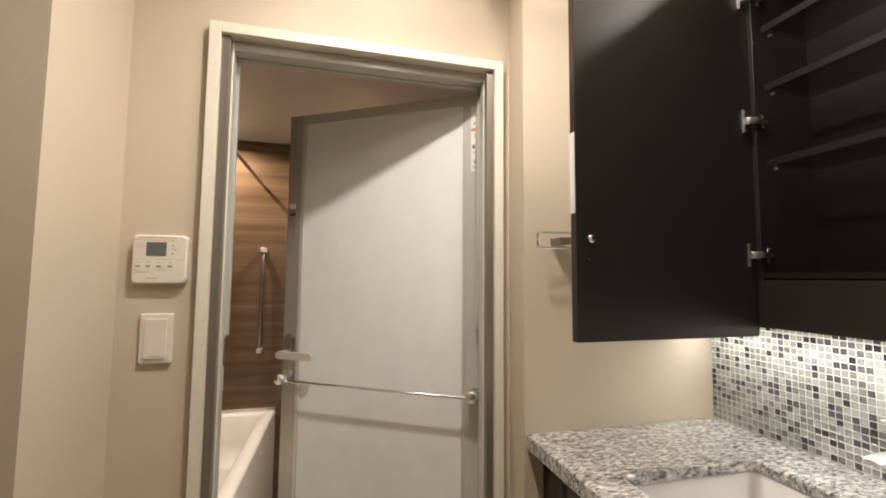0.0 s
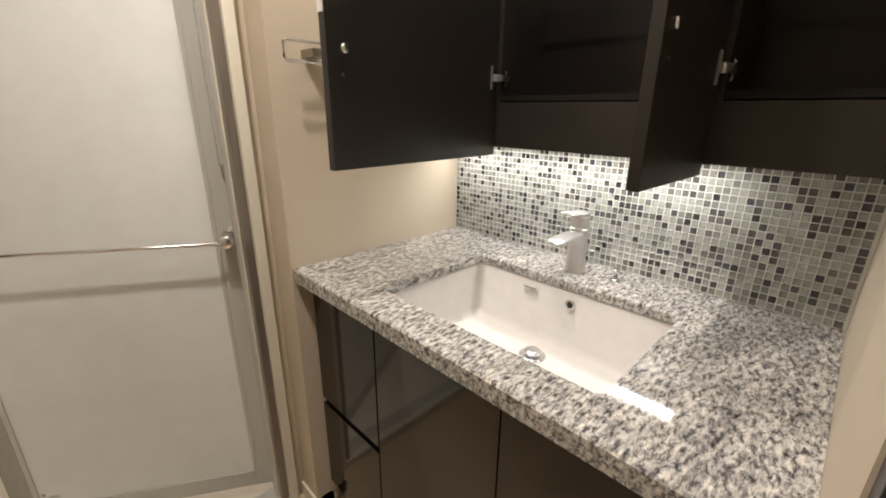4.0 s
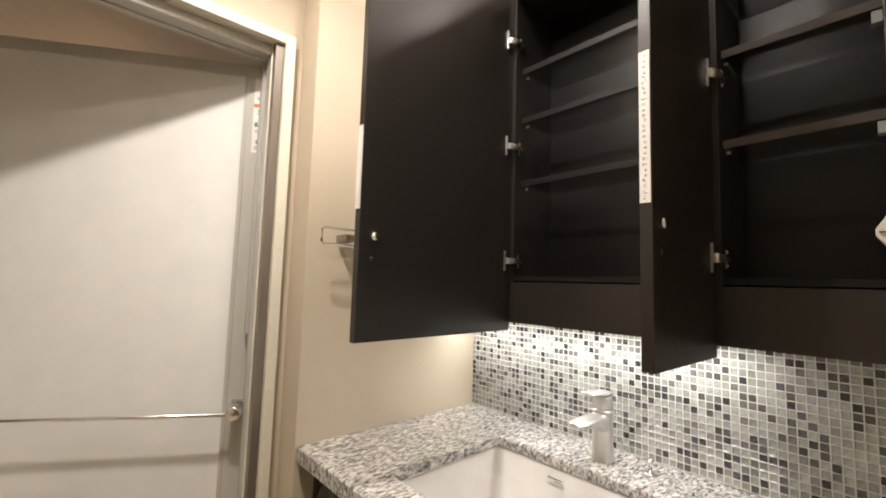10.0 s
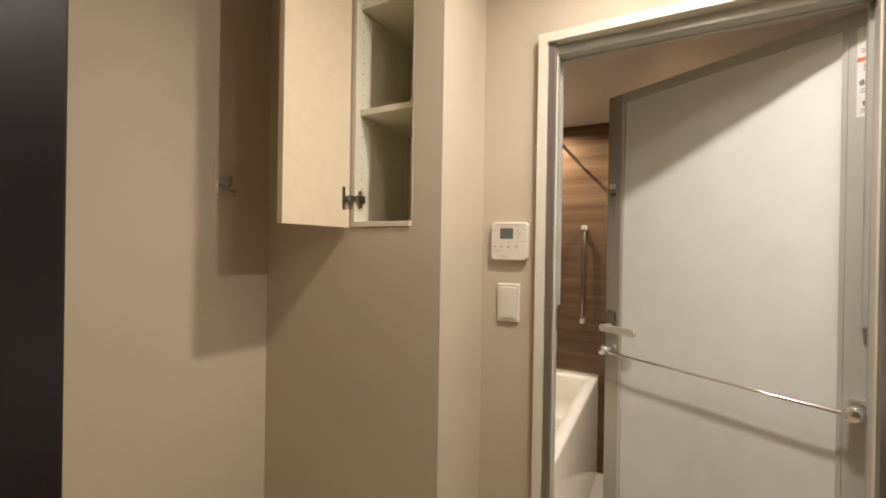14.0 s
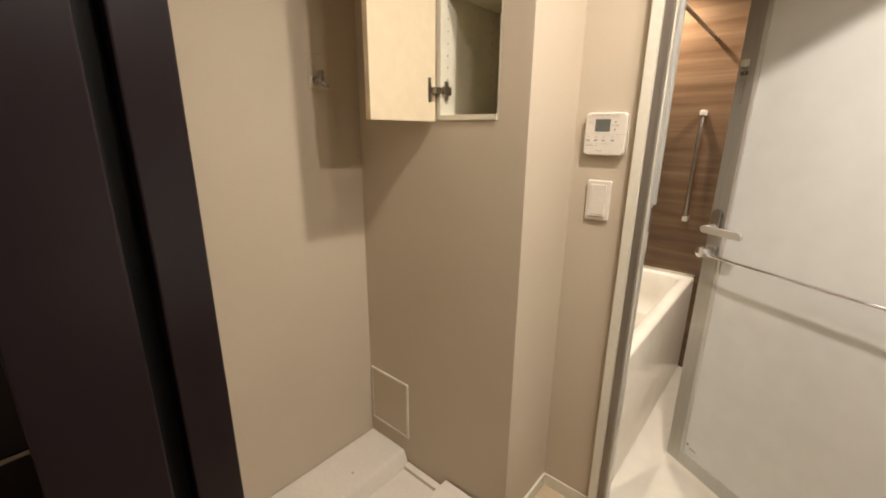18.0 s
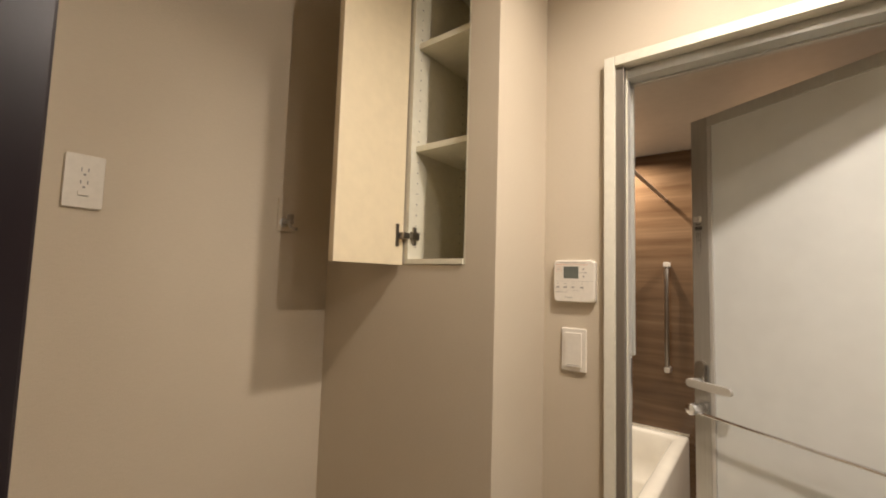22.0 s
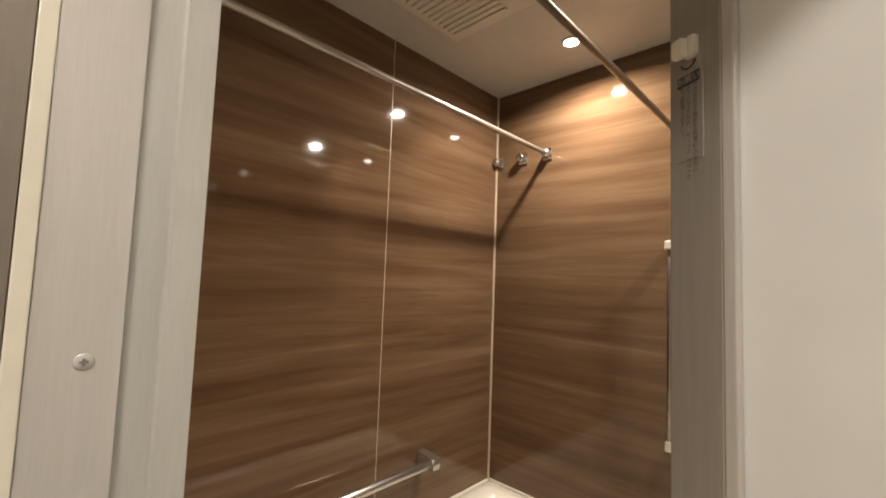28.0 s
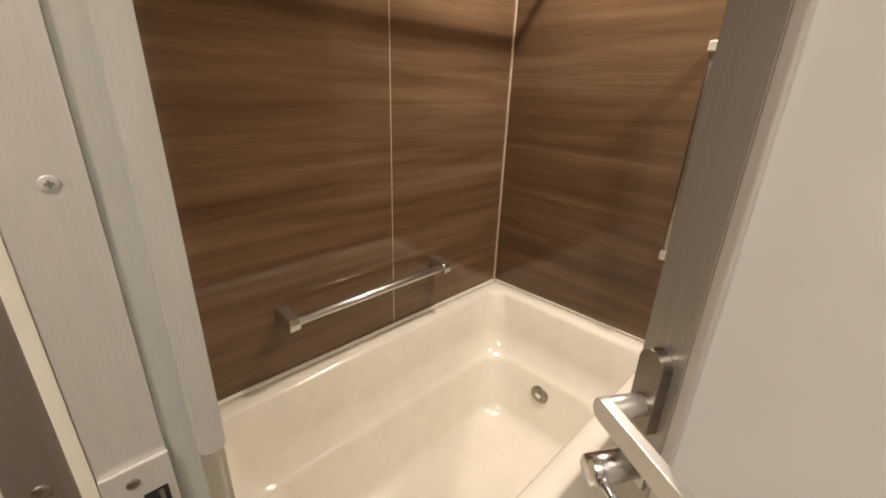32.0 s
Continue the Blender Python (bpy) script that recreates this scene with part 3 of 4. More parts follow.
seal = part("panel_label", bm_box(W - S2 - 0.062, W - S2 - 0.030, -0.0062, -0.0055, 0.088, 0.100), CLEAR, leaf, "small pale label low on the panel", True)
part("print", bm_box(W - S2 - 0.060, W - S2 - 0.034, -0.0056, -0.0052, 0.092, 0.096), INKP, seal, "", True)
part("plug", bm_lathe([(0.006, 0), (0.006, 0.0008), (0.004, 0.0014)], (W - S2 - 0.022, -0.0061, 0.105), (W - S2 - 0.022, 1, 0.105)), INKP, leaf, "round grey plug", True)

# heater control and switch on the door wall
ctl = thing("heater_control", (-0.085, WN, 1.284), "white bathroom heater control with a grey display, on the wall", "control panel")
F = facing((0, -1, 0), (-0.085, WN, 1.284))
body = part("body", bm_prism(rounded(0.119, 0.119, 0.013), 0.018, F, 0.004), PLASTIC, ctl)


def on_face(bm):
    bm.transform(F)
    return bm


part("display", on_face(bm_box(-0.029, 0.014, 0.0075, 0.0415, 0.0178, 0.0186, 0.0002)), LCD, body, "dark grey liquid crystal display")
part("seam", on_face(bm_box(-0.057, 0.057, -0.0004, 0.0, 0.0175, 0.0181)), INK, body)
part("print_line", on_face(bm_box(-0.053, 0.040, 0.0462, 0.0470, 0.0178, 0.0182)), RED, body)
part("print_line", on_face(bm_box(-0.053, 0.030, -0.0263, -0.0258, 0.0178, 0.0182)), INKP, body)
part("print", on_face(joined(bm_box(-0.042, -0.030, 0.0515, 0.0535, 0.0178, 0.0182), bm_box(-0.028, -0.008, 0.0510, 0.0535, 0.0178, 0.0182), bm_box(-0.005, 0.012, 0.0510, 0.0535, 0.0178, 0.0182), bm_box(0.014, 0.034, 0.0510, 0.0525, 0.0178, 0.0182))), INKP, body)
for x in (-0.046, -0.024, -0.001, 0.024):
    k = part("button", on_face(bm_prism(rounded(0.016, 0.013, 0.002), 0.0004, Matrix.Translation((x, -0.016, 0.0178)))), PLASTIC, body)
    part("print", on_face(joined(bm_box(x - 0.0046, x - 0.0004, -0.0195, -0.0172, 0.0181, 0.0186), bm_box(x - 0.0046, x - 0.0004, -0.0165, -0.0150, 0.0181, 0.0186),
                                 bm_box(x + 0.0004, x + 0.0046, -0.0195, -0.0180, 0.0181, 0.0186), bm_box(x + 0.0004, x + 0.0046, -0.0173, -0.0150, 0.0181, 0.0186))), INK, k)
    part("indicator", on_face(bm_box(x - 0.002, x + 0.002, -0.0085, -0.0070, 0.0178, 0.0185)), INK, k)
for y, s in ((0.0345, 1), (0.0125, -1)):
    k = part("button", on_face(bm_prism(rounded(0.014, 0.011, 0.002), 0.0004, Matrix.Translation((0.028, y, 0.0178)))), PLASTIC, body)
    part("arrow", on_face(bm_prism([(0.0252, y - 0.0026 * s), (0.0308, y - 0.0026 * s), (0.0280, y + 0.0026 * s)], 0.0004, Matrix.Translation((0, 0, 0.0181)))), INK, k)
part("print", on_face(joined(bm_box(0.0175, 0.0250, 0.0235, 0.0250, 0.0178, 0.0182), bm_box(0.0265, 0.0290, 0.0230, 0.0255, 0.0178, 0.0182), bm_box(0.0305, 0.0370, 0.0225, 0.0255, 0.0178, 0.0182))), INKP, body)
part("print", on_face(joined(bm_box(-0.052, -0.037, 0.0395, 0.0400, 0.0178, 0.0182), bm_box(-0.052, -0.037, 0.0270, 0.0275, 0.0178, 0.0182), bm_box(-0.052, -0.0515, 0.0275, 0.0395, 0.0178, 0.0182), bm_box(-0.0375, -0.037, 0.0275, 0.0395, 0.0178, 0.0182))), RED, body, "thin red outline")
part("print", on_face(bm_box(-0.0485, -0.0405, 0.0325, 0.0345, 0.0178, 0.0182)), INKP, body)
part("print", on_face(joined(bm_box(-0.052, -0.030, -0.0325, -0.0305, 0.0178, 0.0182), bm_box(-0.028, -0.016, -0.0320, -0.0308, 0.0178, 0.0182))), INKP, body)
part("print", on_face(joined(bm_prism([(-0.0245, -0.0440), (-0.0200, -0.0440), (-0.0225, -0.0480)], 0.0004, Matrix.Translation((0, 0, 0.0178))), bm_box(-0.0195, -0.003, -0.0475, -0.0455, 0.0178, 0.0182))), INKP, body)
part("side_clip", on_face(bm_box(0.0590, 0.0600, -0.012, 0.0, 0.006, 0.012, 0.0004)), PLASTIC, body)
part("dark_notch", on_face(bm_box(0.040, 0.044, -0.0600, -0.0592, 0.006, 0.012)), BLACK, body)

sw = thing("light_switch", (-0.0875, WN, 1.0915), "white wide-rocker light switch plate", "light switch")
F = facing((0, -1, 0), (-0.0875, WN, 1.0915))
part("plate", bm_prism(rounded(0.070, 0.120, 0.004), 0.0085, F, 0.0025), PLASTIC, sw)
part("rocker", on_face(bm_prism(rounded(0.047, 0.096, 0.002), 0.004, Matrix.Translation((0, 0, 0.0083)), 0.0012)), PLASTIC, sw)
part("marker", on_face(bm_box(-0.018, 0.018, -0.0425, -0.0413, 0.012, 0.0126)), INK, sw)

# ---- vanity ----
ZT = 0.824
CX0 = 0.846
SX0, SX1, SY0, SY1 = 0.940, 1.300, 0.512, 1.050
outer = [(CX0, WS + 0.0003), (WE - 0.004, WS + 0.0003), (WE - 0.004, PN - 0.002), (CX0, PN - 0.002)]
inner = [(SX0 + (SX1 - SX0) / 2 + x, (SY0 + SY1) / 2 + y) for x, y in rounded(SX1 - SX0, SY1 - SY0, 0.018, 5)]


def slab_with_hole(outer, inner, z0, z1, soft=0.004):
    bm = bmesh.new()
    def ring(pts, z):
        return [bm.verts.new((x, y, z)) for x, y in pts]
    levels = {}
    for key, z, d in (("a", z1, soft), ("b", z1 - soft, 0.0), ("c", z0 + soft, 0.0), ("d", z0, soft)):
        o = [(outer[0][0] + d, outer[0][1]), (outer[1][0], outer[1][1]), (outer[2][0], outer[2][1]), (outer[3][0] + d, outer[3][1])]
        levels[key] = ring(o, z), ring([(x + (x - (SX0 + SX1) / 2) * d * 3, y + (y - (SY0 + SY1) / 2) * d * 2) for x, y in inner], z if key in "ab" else ZT - (0.020 if key == "c" else 0.024))
    n = len(inner)
    for a, b_ in (("a", "b"), ("b", "c"), ("c", "d")):
        for i in (0, 1):
            u, v = levels[a][i], levels[b_][i]
            for k in range(len(u)):
                bm.faces.new((u[k], u[(k + 1) % len(u)], v[(k + 1) % len(u)], v[k]))
    for key in ("a", "d"):
        o, i = levels[key]
        edges = [bm.edges.get((o[k], o[(k + 1) % 4])) for k in range(4)] + [bm.edges.get((i[k], i[(k + 1) % n])) for k in range(n)]
        bmesh.ops.triangle_fill(bm, use_beauty=True, use_dissolve=False, edges=edges)
    return bm


solid("countertop", slab_with_hole(outer, inner, ZT - 0.042, ZT), GRANITE, "speckled grey and white granite countertop with a sink cutout", "countertop", "")

sink = thing("sink", (1.125, 0.785, 0.60), "white rectangular undermount ceramic sink", "sink")


def bowl(outer_w, outer_h, levels, cx, cy, seg=8):
    """Nested rounded rectangles from rim to floor: (shrink, z, corner radius)."""
    bm = bmesh.new()
    rings = []
    for inset, z, rad in levels:
        rings.append([bm.verts.new((cx + x, cy + y, z)) for x, y in rounded(outer_w - 2 * inset, outer_h - 2 * inset, rad, seg)])
    n = len(rings[0])
    for a, b_ in zip(rings, rings[1:]):
        for k in range(n):
            bm.faces.new((a[k], a[(k + 1) % n], b_[(k + 1) % n], b_[k]))
    bm.faces.new(rings[-1])
    for f in bm.faces:
        f.smooth = True
    return bm


zr = ZT - 0.025
part("basin", bowl(0.405, 0.590, [(0.0, 0.60, 0.03), (0.0, zr, 0.03), (0.016, zr, 0.025), (0.019, zr - 0.008, 0.025), (0.024, 0.660, 0.024), (0.029, 0.647, 0.026), (0.040, 0.640, 0.03), (0.10, 0.634, 0.04)],
                   (SX0 + SX1) / 2, (SY0 + SY1) / 2), CERAMIC, sink)
dr = part("drain", bm_lathe([(0.034, 0), (0.034, 0.003), (0.029, 0.005), (0.021, 0.003)], (1.215, 0.800, 0.634), (1.215, 0.800, 1)), CHROME, sink, "chrome drain ring")
part("stopper", bm_lathe([(0.018, 0), (0.022, 0.010), (0.021, 0.013), (0.011, 0.015)], (1.215, 0.800, 0.637), (1.215, 0.800, 1)), CHROME, dr)
ov = part("overflow", bm_lathe([(0.0125, 0), (0.0125, 0.002), (0.0095, 0.003)], (1.294, 0.752, 0.768), (0, 0.752, 0.768)), STEEL, sink, "round overflow hole")
part("hole", bm_lathe([(0.0085, 0.003), (0.0085, 0.0036), (0.006, 0.0037)], (1.294, 0.752, 0.768), (0, 0.752, 0.768)), BLACK, ov)
lb = part("label", bm_box(1.2945, 1.2975, 0.850, 0.894, 0.767, 0.781, 0.0003), CLEAR, sink, "small printed maker's label")
part("print", joined(bm_box(1.2938, 1.2946, 0.854, 0.891, 0.7755, 0.7785), bm_box(1.2938, 1.2946, 0.854, 0.874, 0.7695, 0.7720)), INK, lb)

FX, FY = 1.385, 0.797
faucet = thing("faucet", (FX, FY, ZT), "chrome single-lever basin faucet", "faucet")
part("column", bm_lathe([(0.0262, 0), (0.0262, 0.003), (0.0250, 0.006), (0.0238, 0.05), (0.0242, 0.095), (0.0250, 0.112), (0.0240, 0.1185), (0.0215, 0.1200)], (FX, FY, ZT), (FX, FY, 2), 36), SATIN, faucet)
part("spout", bm_loft([((FX + 0.012 - d, FY, ZT + z), (0, w, 0), (0.3 * hh, 0, hh)) for d, z, w, hh in
                       ((0.0, 0.086, 0.020, 0.026), (0.022, 0.090, 0.0235, 0.024), (0.040, 0.097, 0.0235, 0.016), (0.062, 0.1035, 0.0230, 0.0095), (0.095, 0.1055, 0.0220, 0.0068),
                        (0.125, 0.1045, 0.0205, 0.0060), (0.138, 0.1038, 0.0170, 0.0052), (0.143, 0.1035, 0.010, 0.0035))]), SATIN, faucet)
part("lever_base", bm_loft([((FX, FY, ZT + z), (0.9 * r, 0, 0), (0, r, 0)) for z, r in ((0.1203, 0.0205), (0.1225, 0.0222), (0.146, 0.0208), (0.152, 0.0205))], 28, 3.2), SATIN, faucet)
part("lever", bm_loft([((FX + 0.022 - d, FY, ZT + z), (0, w, 0), (0, 0, hh)) for d, z, w, hh in
                       ((0.0, 0.1555, 0.012, 0.0030), (0.004, 0.1560, 0.0195, 0.0048), (0.045, 0.1590, 0.0215, 0.0052), (0.075, 0.1635, 0.0205, 0.0042), (0.096, 0.1670, 0.0180, 0.0032), (0.101, 0.1678, 0.012, 0.0022))]), SATIN, faucet)

pop = thing("drain_knob", (1.392, 0.690, ZT), "small chrome pop-up drain knob", "drain knob")
part("base", bm_lathe([(0.0150, 0), (0.0150, 0.002), (0.0110, 0.005), (0.0055, 0.007)], (1.392, 0.690, ZT), (1.392, 0.690, 2)), CHROME, pop)
part("knob", bm_lathe([(0.0045, 0.006), (0.0045, 0.020), (0.0090, 0.025), (0.0090, 0.031), (0.0070, 0.033)], (1.392, 0.690, ZT), (1.392, 0.690, 2)), CHROME, pop)

VX = 0.890
Y1 = 1.026
units = (("drawer_unit", Y1 + 0.0015, PN - 0.006, "glossy dark brown vanity unit with two drawers"), ("sink_cabinet", WS + 0.01, Y1 - 0.0015, "glossy dark brown sink cabinet with wide doors"))
for name, y0, y1, label in units:
    u = thing(name, (VX, y0, FZ), label, "cabinet", "vanity units")
    part("carcass", joined(bm_box(VX + 0.021, WE - 0.01, y0, y1, 0.06, 0.55), bm_box(VX + 0.021, 0.918, y0, y1, 0.55, ZT - 0.055)), DARK, u)
    part("plinth", bm_box(VX + 0.06, WE - 0.02, y0 + 0.002, y1 - 0.002, FZ, 0.058), DARK, u)
    part("top_channel", bm_box(VX + 0.012, VX + 0.020, y0, y1, ZT - 0.085, ZT - 0.052), BLACK, u)
    if name == "drawer_unit":
        for z0, z1 in ((0.07, 0.378), (0.398, 0.742)):
            part("drawer_front", bm_box(VX, VX + 0.019, y0 + 0.001, y1 - 0.001, z0, z1, 0.0012), GLOSS, u)
        part("channel", bm_box(VX + 0.012, VX + 0.020, y0, y1, 0.379, 0.397), BLACK, u)
    else:
        ym = 0.655
        for a, c in ((y0 + 0.001, ym - 0.0015), (ym + 0.0015, y1 - 0.001)):
            part("door", bm_box(VX, VX + 0.019, a, c, 0.07, 0.742, 0.0012), GLOSS, u)

# ---- mirror cabinet ----
MX, MZ0, MZ1, MY0, MY1 = 1.285, 1.137, 2.075, WS + 0.012, PN - 0.006
YA, YB = 1.008, 0.524           # dividers
mc = thing("mirror_cabinet", (WE, 0.8, MZ0), "black laminate mirror cabinet with open doors and empty shelves", "cabinet")
for y0, y1 in ((MY0, MY0 + 0.018), (YB - 0.009, YB + 0.009), (YA - 0.009, YA + 0.009), (MY1 - 0.018, MY1)):
    part("side_panel", bm_box(MX, WE - 0.006, y0, y1, MZ0, MZ1, 0.0008), DARK, mc)
part("top_panel", bm_box(MX + 0.001, WE - 0.007, MY0 + 0.0185, MY1 - 0.0185, MZ1 - 0.018, MZ1 - 0.001), DARK, mc)
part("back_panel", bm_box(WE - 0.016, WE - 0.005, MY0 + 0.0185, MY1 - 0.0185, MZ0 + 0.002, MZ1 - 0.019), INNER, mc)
part("light_pelmet", bm_box(MX + 0.0005, MX + 0.012, MY0 + 0.0185, MY1 - 0.0185, MZ0 + 0.0005, 1.246, 0.0005), DARK, mc, "black front strip hiding the light")
for z in (1.250, 1.513, 1.695, 1.840):
    for a, c in ((MY0 + 0.0185, YB - 0.0095), (YB + 0.0095, YA - 0.0095), (YA + 0.0095, MY1 - 0.0185)):
        board = part("shelf", bm_box(MX + (0.0025 if z < 1.3 else 0.0305), WE - 0.0165, a + 0.0003, c - 0.0003, z, z + (0.012 if z < 1.3 else 0.016)), SHELFD if z < 1.3 else ACRYLIC, mc)
        board.visible_shadow = z < 1.3
        if z > 1.3:
            # same edge everywhere; right bay coloured as lit, the others as shaded
            part("edge_band", bm_box(MX + 0.0285, MX + 0.0302, a, c, z, z + 0.016, 0.0004), BAND_LIT if c < YB else SHELFD, mc, "satin front edge of the acrylic shelf, lamp light in its paler colour" if c < YB else "front edge in black, shade of the bay in its colour")
            for y, d in ((a, 1), (c, -1)):
                part("shelf_pin", bm_rod((MX + 0.05, y, z - 0.004), (MX + 0.05, y + d * 0.007, z - 0.004), 0.003), STEEL, mc)
shut = part("closed_door", bm_box(MX - 0.0205, MX - 0.001, YA + 0.002, MY1 - 0.001, MZ0 - 0.014, MZ1, 0.001), DARK, mc)
part("mirror", bm_box(MX - 0.0220, MX - 0.0207, YA + 0.005, MY1 - 0.004, MZ0 - 0.010, MZ1 - 0.004), MIRROR, shut, "mirror on the outer face")
led = part("led_bar", bm_box(1.375, 1.401, 0.500, 1.290, 1.136, 1.148, 0.002), PLASTIC, mc, "slim white light bar")
part("diffuser", bm_box(1.378, 1.398, 0.505, 1.285, 1.1335, 1.1355), GLOWC, led, "glowing diffuser")
part("light_shelf", bm_box(1.345, WE - 0.0165, MY0 + 0.0185, MY1 - 0.0185, 1.1485, 1.154), DARK, mc)
BRY, BRZ = MY0 + 0.0185, 1.334
brk = part("corner_bracket", bm_prism([(0.0, -0.026), (-0.009, -0.026), (-0.022, -0.005), (-0.022, 0.005), (-0.009, 0.026), (0.0, 0.026)], 0.010, facing((-1, 0, 0), (MX + 0.022, BRY, BRZ)), 0.002), PLASTIC, mc, "white pointed plastic bracket")
sc = part("screw", bm_lathe([(0.0070, 0), (0.0070, 0.002), (0.0055, 0.003)], (MX + 0.012, BRY + 0.011, BRZ), (0, BRY + 0.011, BRZ)), STEEL, brk)
part("screw_slot", bm_box(MX + 0.0083, MX + 0.0092, BRY + 0.005, BRY + 0.017, BRZ - 0.001, BRZ + 0.001), BLACK, sc)
for z in (1.513, 1.695):
    part("shelf_block", bm_box(MX + 0.032, MX + 0.050, MY0 + 0.0185, MY0 + 0.032, z - 0.022, z - 0.001, 0.002), RUBBER, mc, "small grey shelf support")


def mirror_door(y, width, angle, knob_z, name, hinges, label):
    """A door hinged at (MX, y); its own frame: x from hinge to free edge, y towards the inner face."""
    d = thing(name, Matrix.Translation((MX - 0.004, y, 0)) @ pose(0, 0, 0, 0, 0, angle), label, "cabinet door", "mirror cabinet doors")
    part("board", bm_box(0.0, width, -0.020, -0.001, MZ0 - 0.020, MZ1, 0.0012), DARK, d, "", True)
    part("mirror", bm_box(0.004, width - 0.005, -0.0206, -0.0190, MZ0 - 0.016, MZ1 - 0.004), MIRROR, d, "mirror on the outer face", True)
    k = part("push_magnet", bm_lathe([(0.0085, 0), (0.0085, 0.003), (0.0065, 0.005)], (width - 0.035, -0.001, knob_z), (width - 0.035, 1, knob_z)), CHROME, d, "round chrome catch", True)
    part("bumper", bm_lathe([(0.004, 0), (0.004, 0.002), (0.002, 0.0025)], (width - 0.030, -0.001, knob_z - 0.045), (width - 0.030, 1, knob_z - 0.045)), BLACK, d, "", True)
    for z in hinges:
        h = part("hinge", bm_box(0.021, 0.026, -0.001, 0.0035, z - 0.027, z + 0.027, 0.0008), STEEL, d, "steel cup hinge", True)
        part("hinge_arm", bm_loft([((x, y_, z), (0, 0, w), (0, 0.0035, 0)) for x, y_, w in ((0.0205, 0.004, 0.0085), (0.012, 0.008, 0.0085), (0.002, 0.0125, 0.0075), (-0.004, 0.0145, 0.006))], 16, 4.0), STEEL, h, "", True)
        part("hinge_plate", joined(bm_box(-0.034, -0.0045, 0.0102, 0.0155, z - 0.006, z + 0.004, 0.0012), bm_box(-0.026, -0.018, 0.0102, 0.0125, z - 0.019, z + 0.017, 0.0008)), NICKEL, h, "", True)
        for x_, dz in ((-0.022, -0.014), (-0.022, 0.012), (-0.030, -0.001)):
            part("screw", bm_lathe([(0.0030, 0), (0.0030, 0.0012), (0.0020, 0.0018)], (x_, 0.0125 if dz > -0.01 and dz < 0 else 0.0123, z + dz), (x_, 1, z + dz)), CHROME, h, "", True)
        for dz in (-0.021, 0.021):
            part("screw", bm_rod((0.0165, -0.001, z + dz), (0.0165, 0.0014, z + dz), 0.0030), CHROME, h, "", True)
    return d


d1 = mirror_door(YA, 0.474, 180 + 0.9, 1.327, "mirror_door", (1.303, 1.620, 1.925), "open black-backed mirror cabinet door, wide")
d2 = mirror_door(YB, 0.264, 180 - 2.0, 1.338, "mirror_door", (1.298, 1.650, 1.95), "open black-backed mirror cabinet door, narrow")
strip = part("warning_strip", bm_box(0.2625, 0.2648, -0.019, -0.003, 1.365, 1.60), LABEL, d2, "narrow white warning strip on the door edge", True)
random.seed(5)
for k in range(27):
    z = 1.370 + k * 0.0084
    bars = []
    for j in range(random.randint(2, 4)):
        zz, a0 = z + random.uniform(0, 0.0052), random.uniform(-0.0152, -0.0112)
        bars.append(bm_box(0.2645, 0.2650, a0, a0 + random.uniform(0.002, 0.0045), zz, zz + 0.0008))
    for j in range(random.randint(1, 2)):
        y_, z_ = random.uniform(-0.0145, -0.0085), z + random.uniform(0, 0.002)
        bars.append(bm_box(0.2645, 0.2650, y_, y_ + 0.0008, z_, z_ + random.uniform(0.002, 0.0042)))
    part("print", joined(*bars), INK, strip, "", True)
edge = part("edge_strip", bm_box(0.4735, 0.4755, -0.019, -0.003, 1.38, 1.55), LABEL, d1, "pale strip on the door edge", True)

ring = thing("towel_ring", (0.94, PN, 1.355), "square chrome towel ring on the wall", "towel ring")
rz, rx0, rx1, ry = 1.350, 0.856, 1.02, PN - 0.052
part("bracket", bm_box(0.922, 0.960, PN - 0.058, PN, 1.341, 1.358, 0.001), NICKEL, ring)
part("ring", bm_tube([(rx0 + 0.006, ry, 1.371), (rx1 - 0.006, ry, 1.371), (rx1, ry, 1.365), (rx1, ry, 1.334), (rx1 - 0.006, ry, 1.328), (rx0 + 0.006, ry, 1.328), (rx0, ry, 1.334), (rx0, ry, 1.365)], 0.0036, 12, True), CHROME, ring)

# ---- laundry nook ----
cup = thing("wall_cupboard", (-0.38, NK, NZ0), "recessed wall cupboard with white shelves and an open door", "cupboard")
for a, c in ((NX0 + 0.001, NX0 + 0.016), (NX1 - 0.006, NX1 - 0.001)):
    part("side_panel", bm_box(a, c, NK + 0.0005, 1.434, NZ0 + 0.001, NZ1 - 0.001, 0.0006), SHELFW, cup)
part("bottom_panel", bm_box(NX0 + 0.0165, NX1 - 0.0065, NK - 0.004, 1.434, NZ0 + 0.001, NZ0 + 0.016, 0.0006), SHELFW, cup)
part("top_panel", bm_box(NX0 + 0.0165, NX1 - 0.0065, NK - 0.004, 1.434, NZ1 - 0.016, NZ1 - 0.001, 0.0006), SHELFW, cup)
part("back_panel", bm_box(NX0 + 0.0165, NX1 - 0.0065, 1.424, 1.4335, NZ0 + 0.0165, NZ1 - 0.0165), SHELFW, cup)
for z in (1.655, 1.975):
    part("shelf", bm_box(NX0 + 0.017, NX1 - 0.007, NK + 0.02, 1.4235, z, z + 0.018, 0.001), SHELFW, cup)
for y in (NK + 0.032, 1.385):
    for k in range(26):
        z = 1.37 + 0.032 * k
        part("pin_hole", bm_rod((NX0 + 0.0155, y, z), (NX0 + 0.0168, y, z), 0.0022, seg=8), INK, cup)
cd = thing("cupboard_door", Matrix.Translation((NX0 + 0.002, NK - 0.006, 0)) @ pose(0, 0, 0, 0, 0, -90 - 3), "ivory cupboard door standing open", "cupboard door")
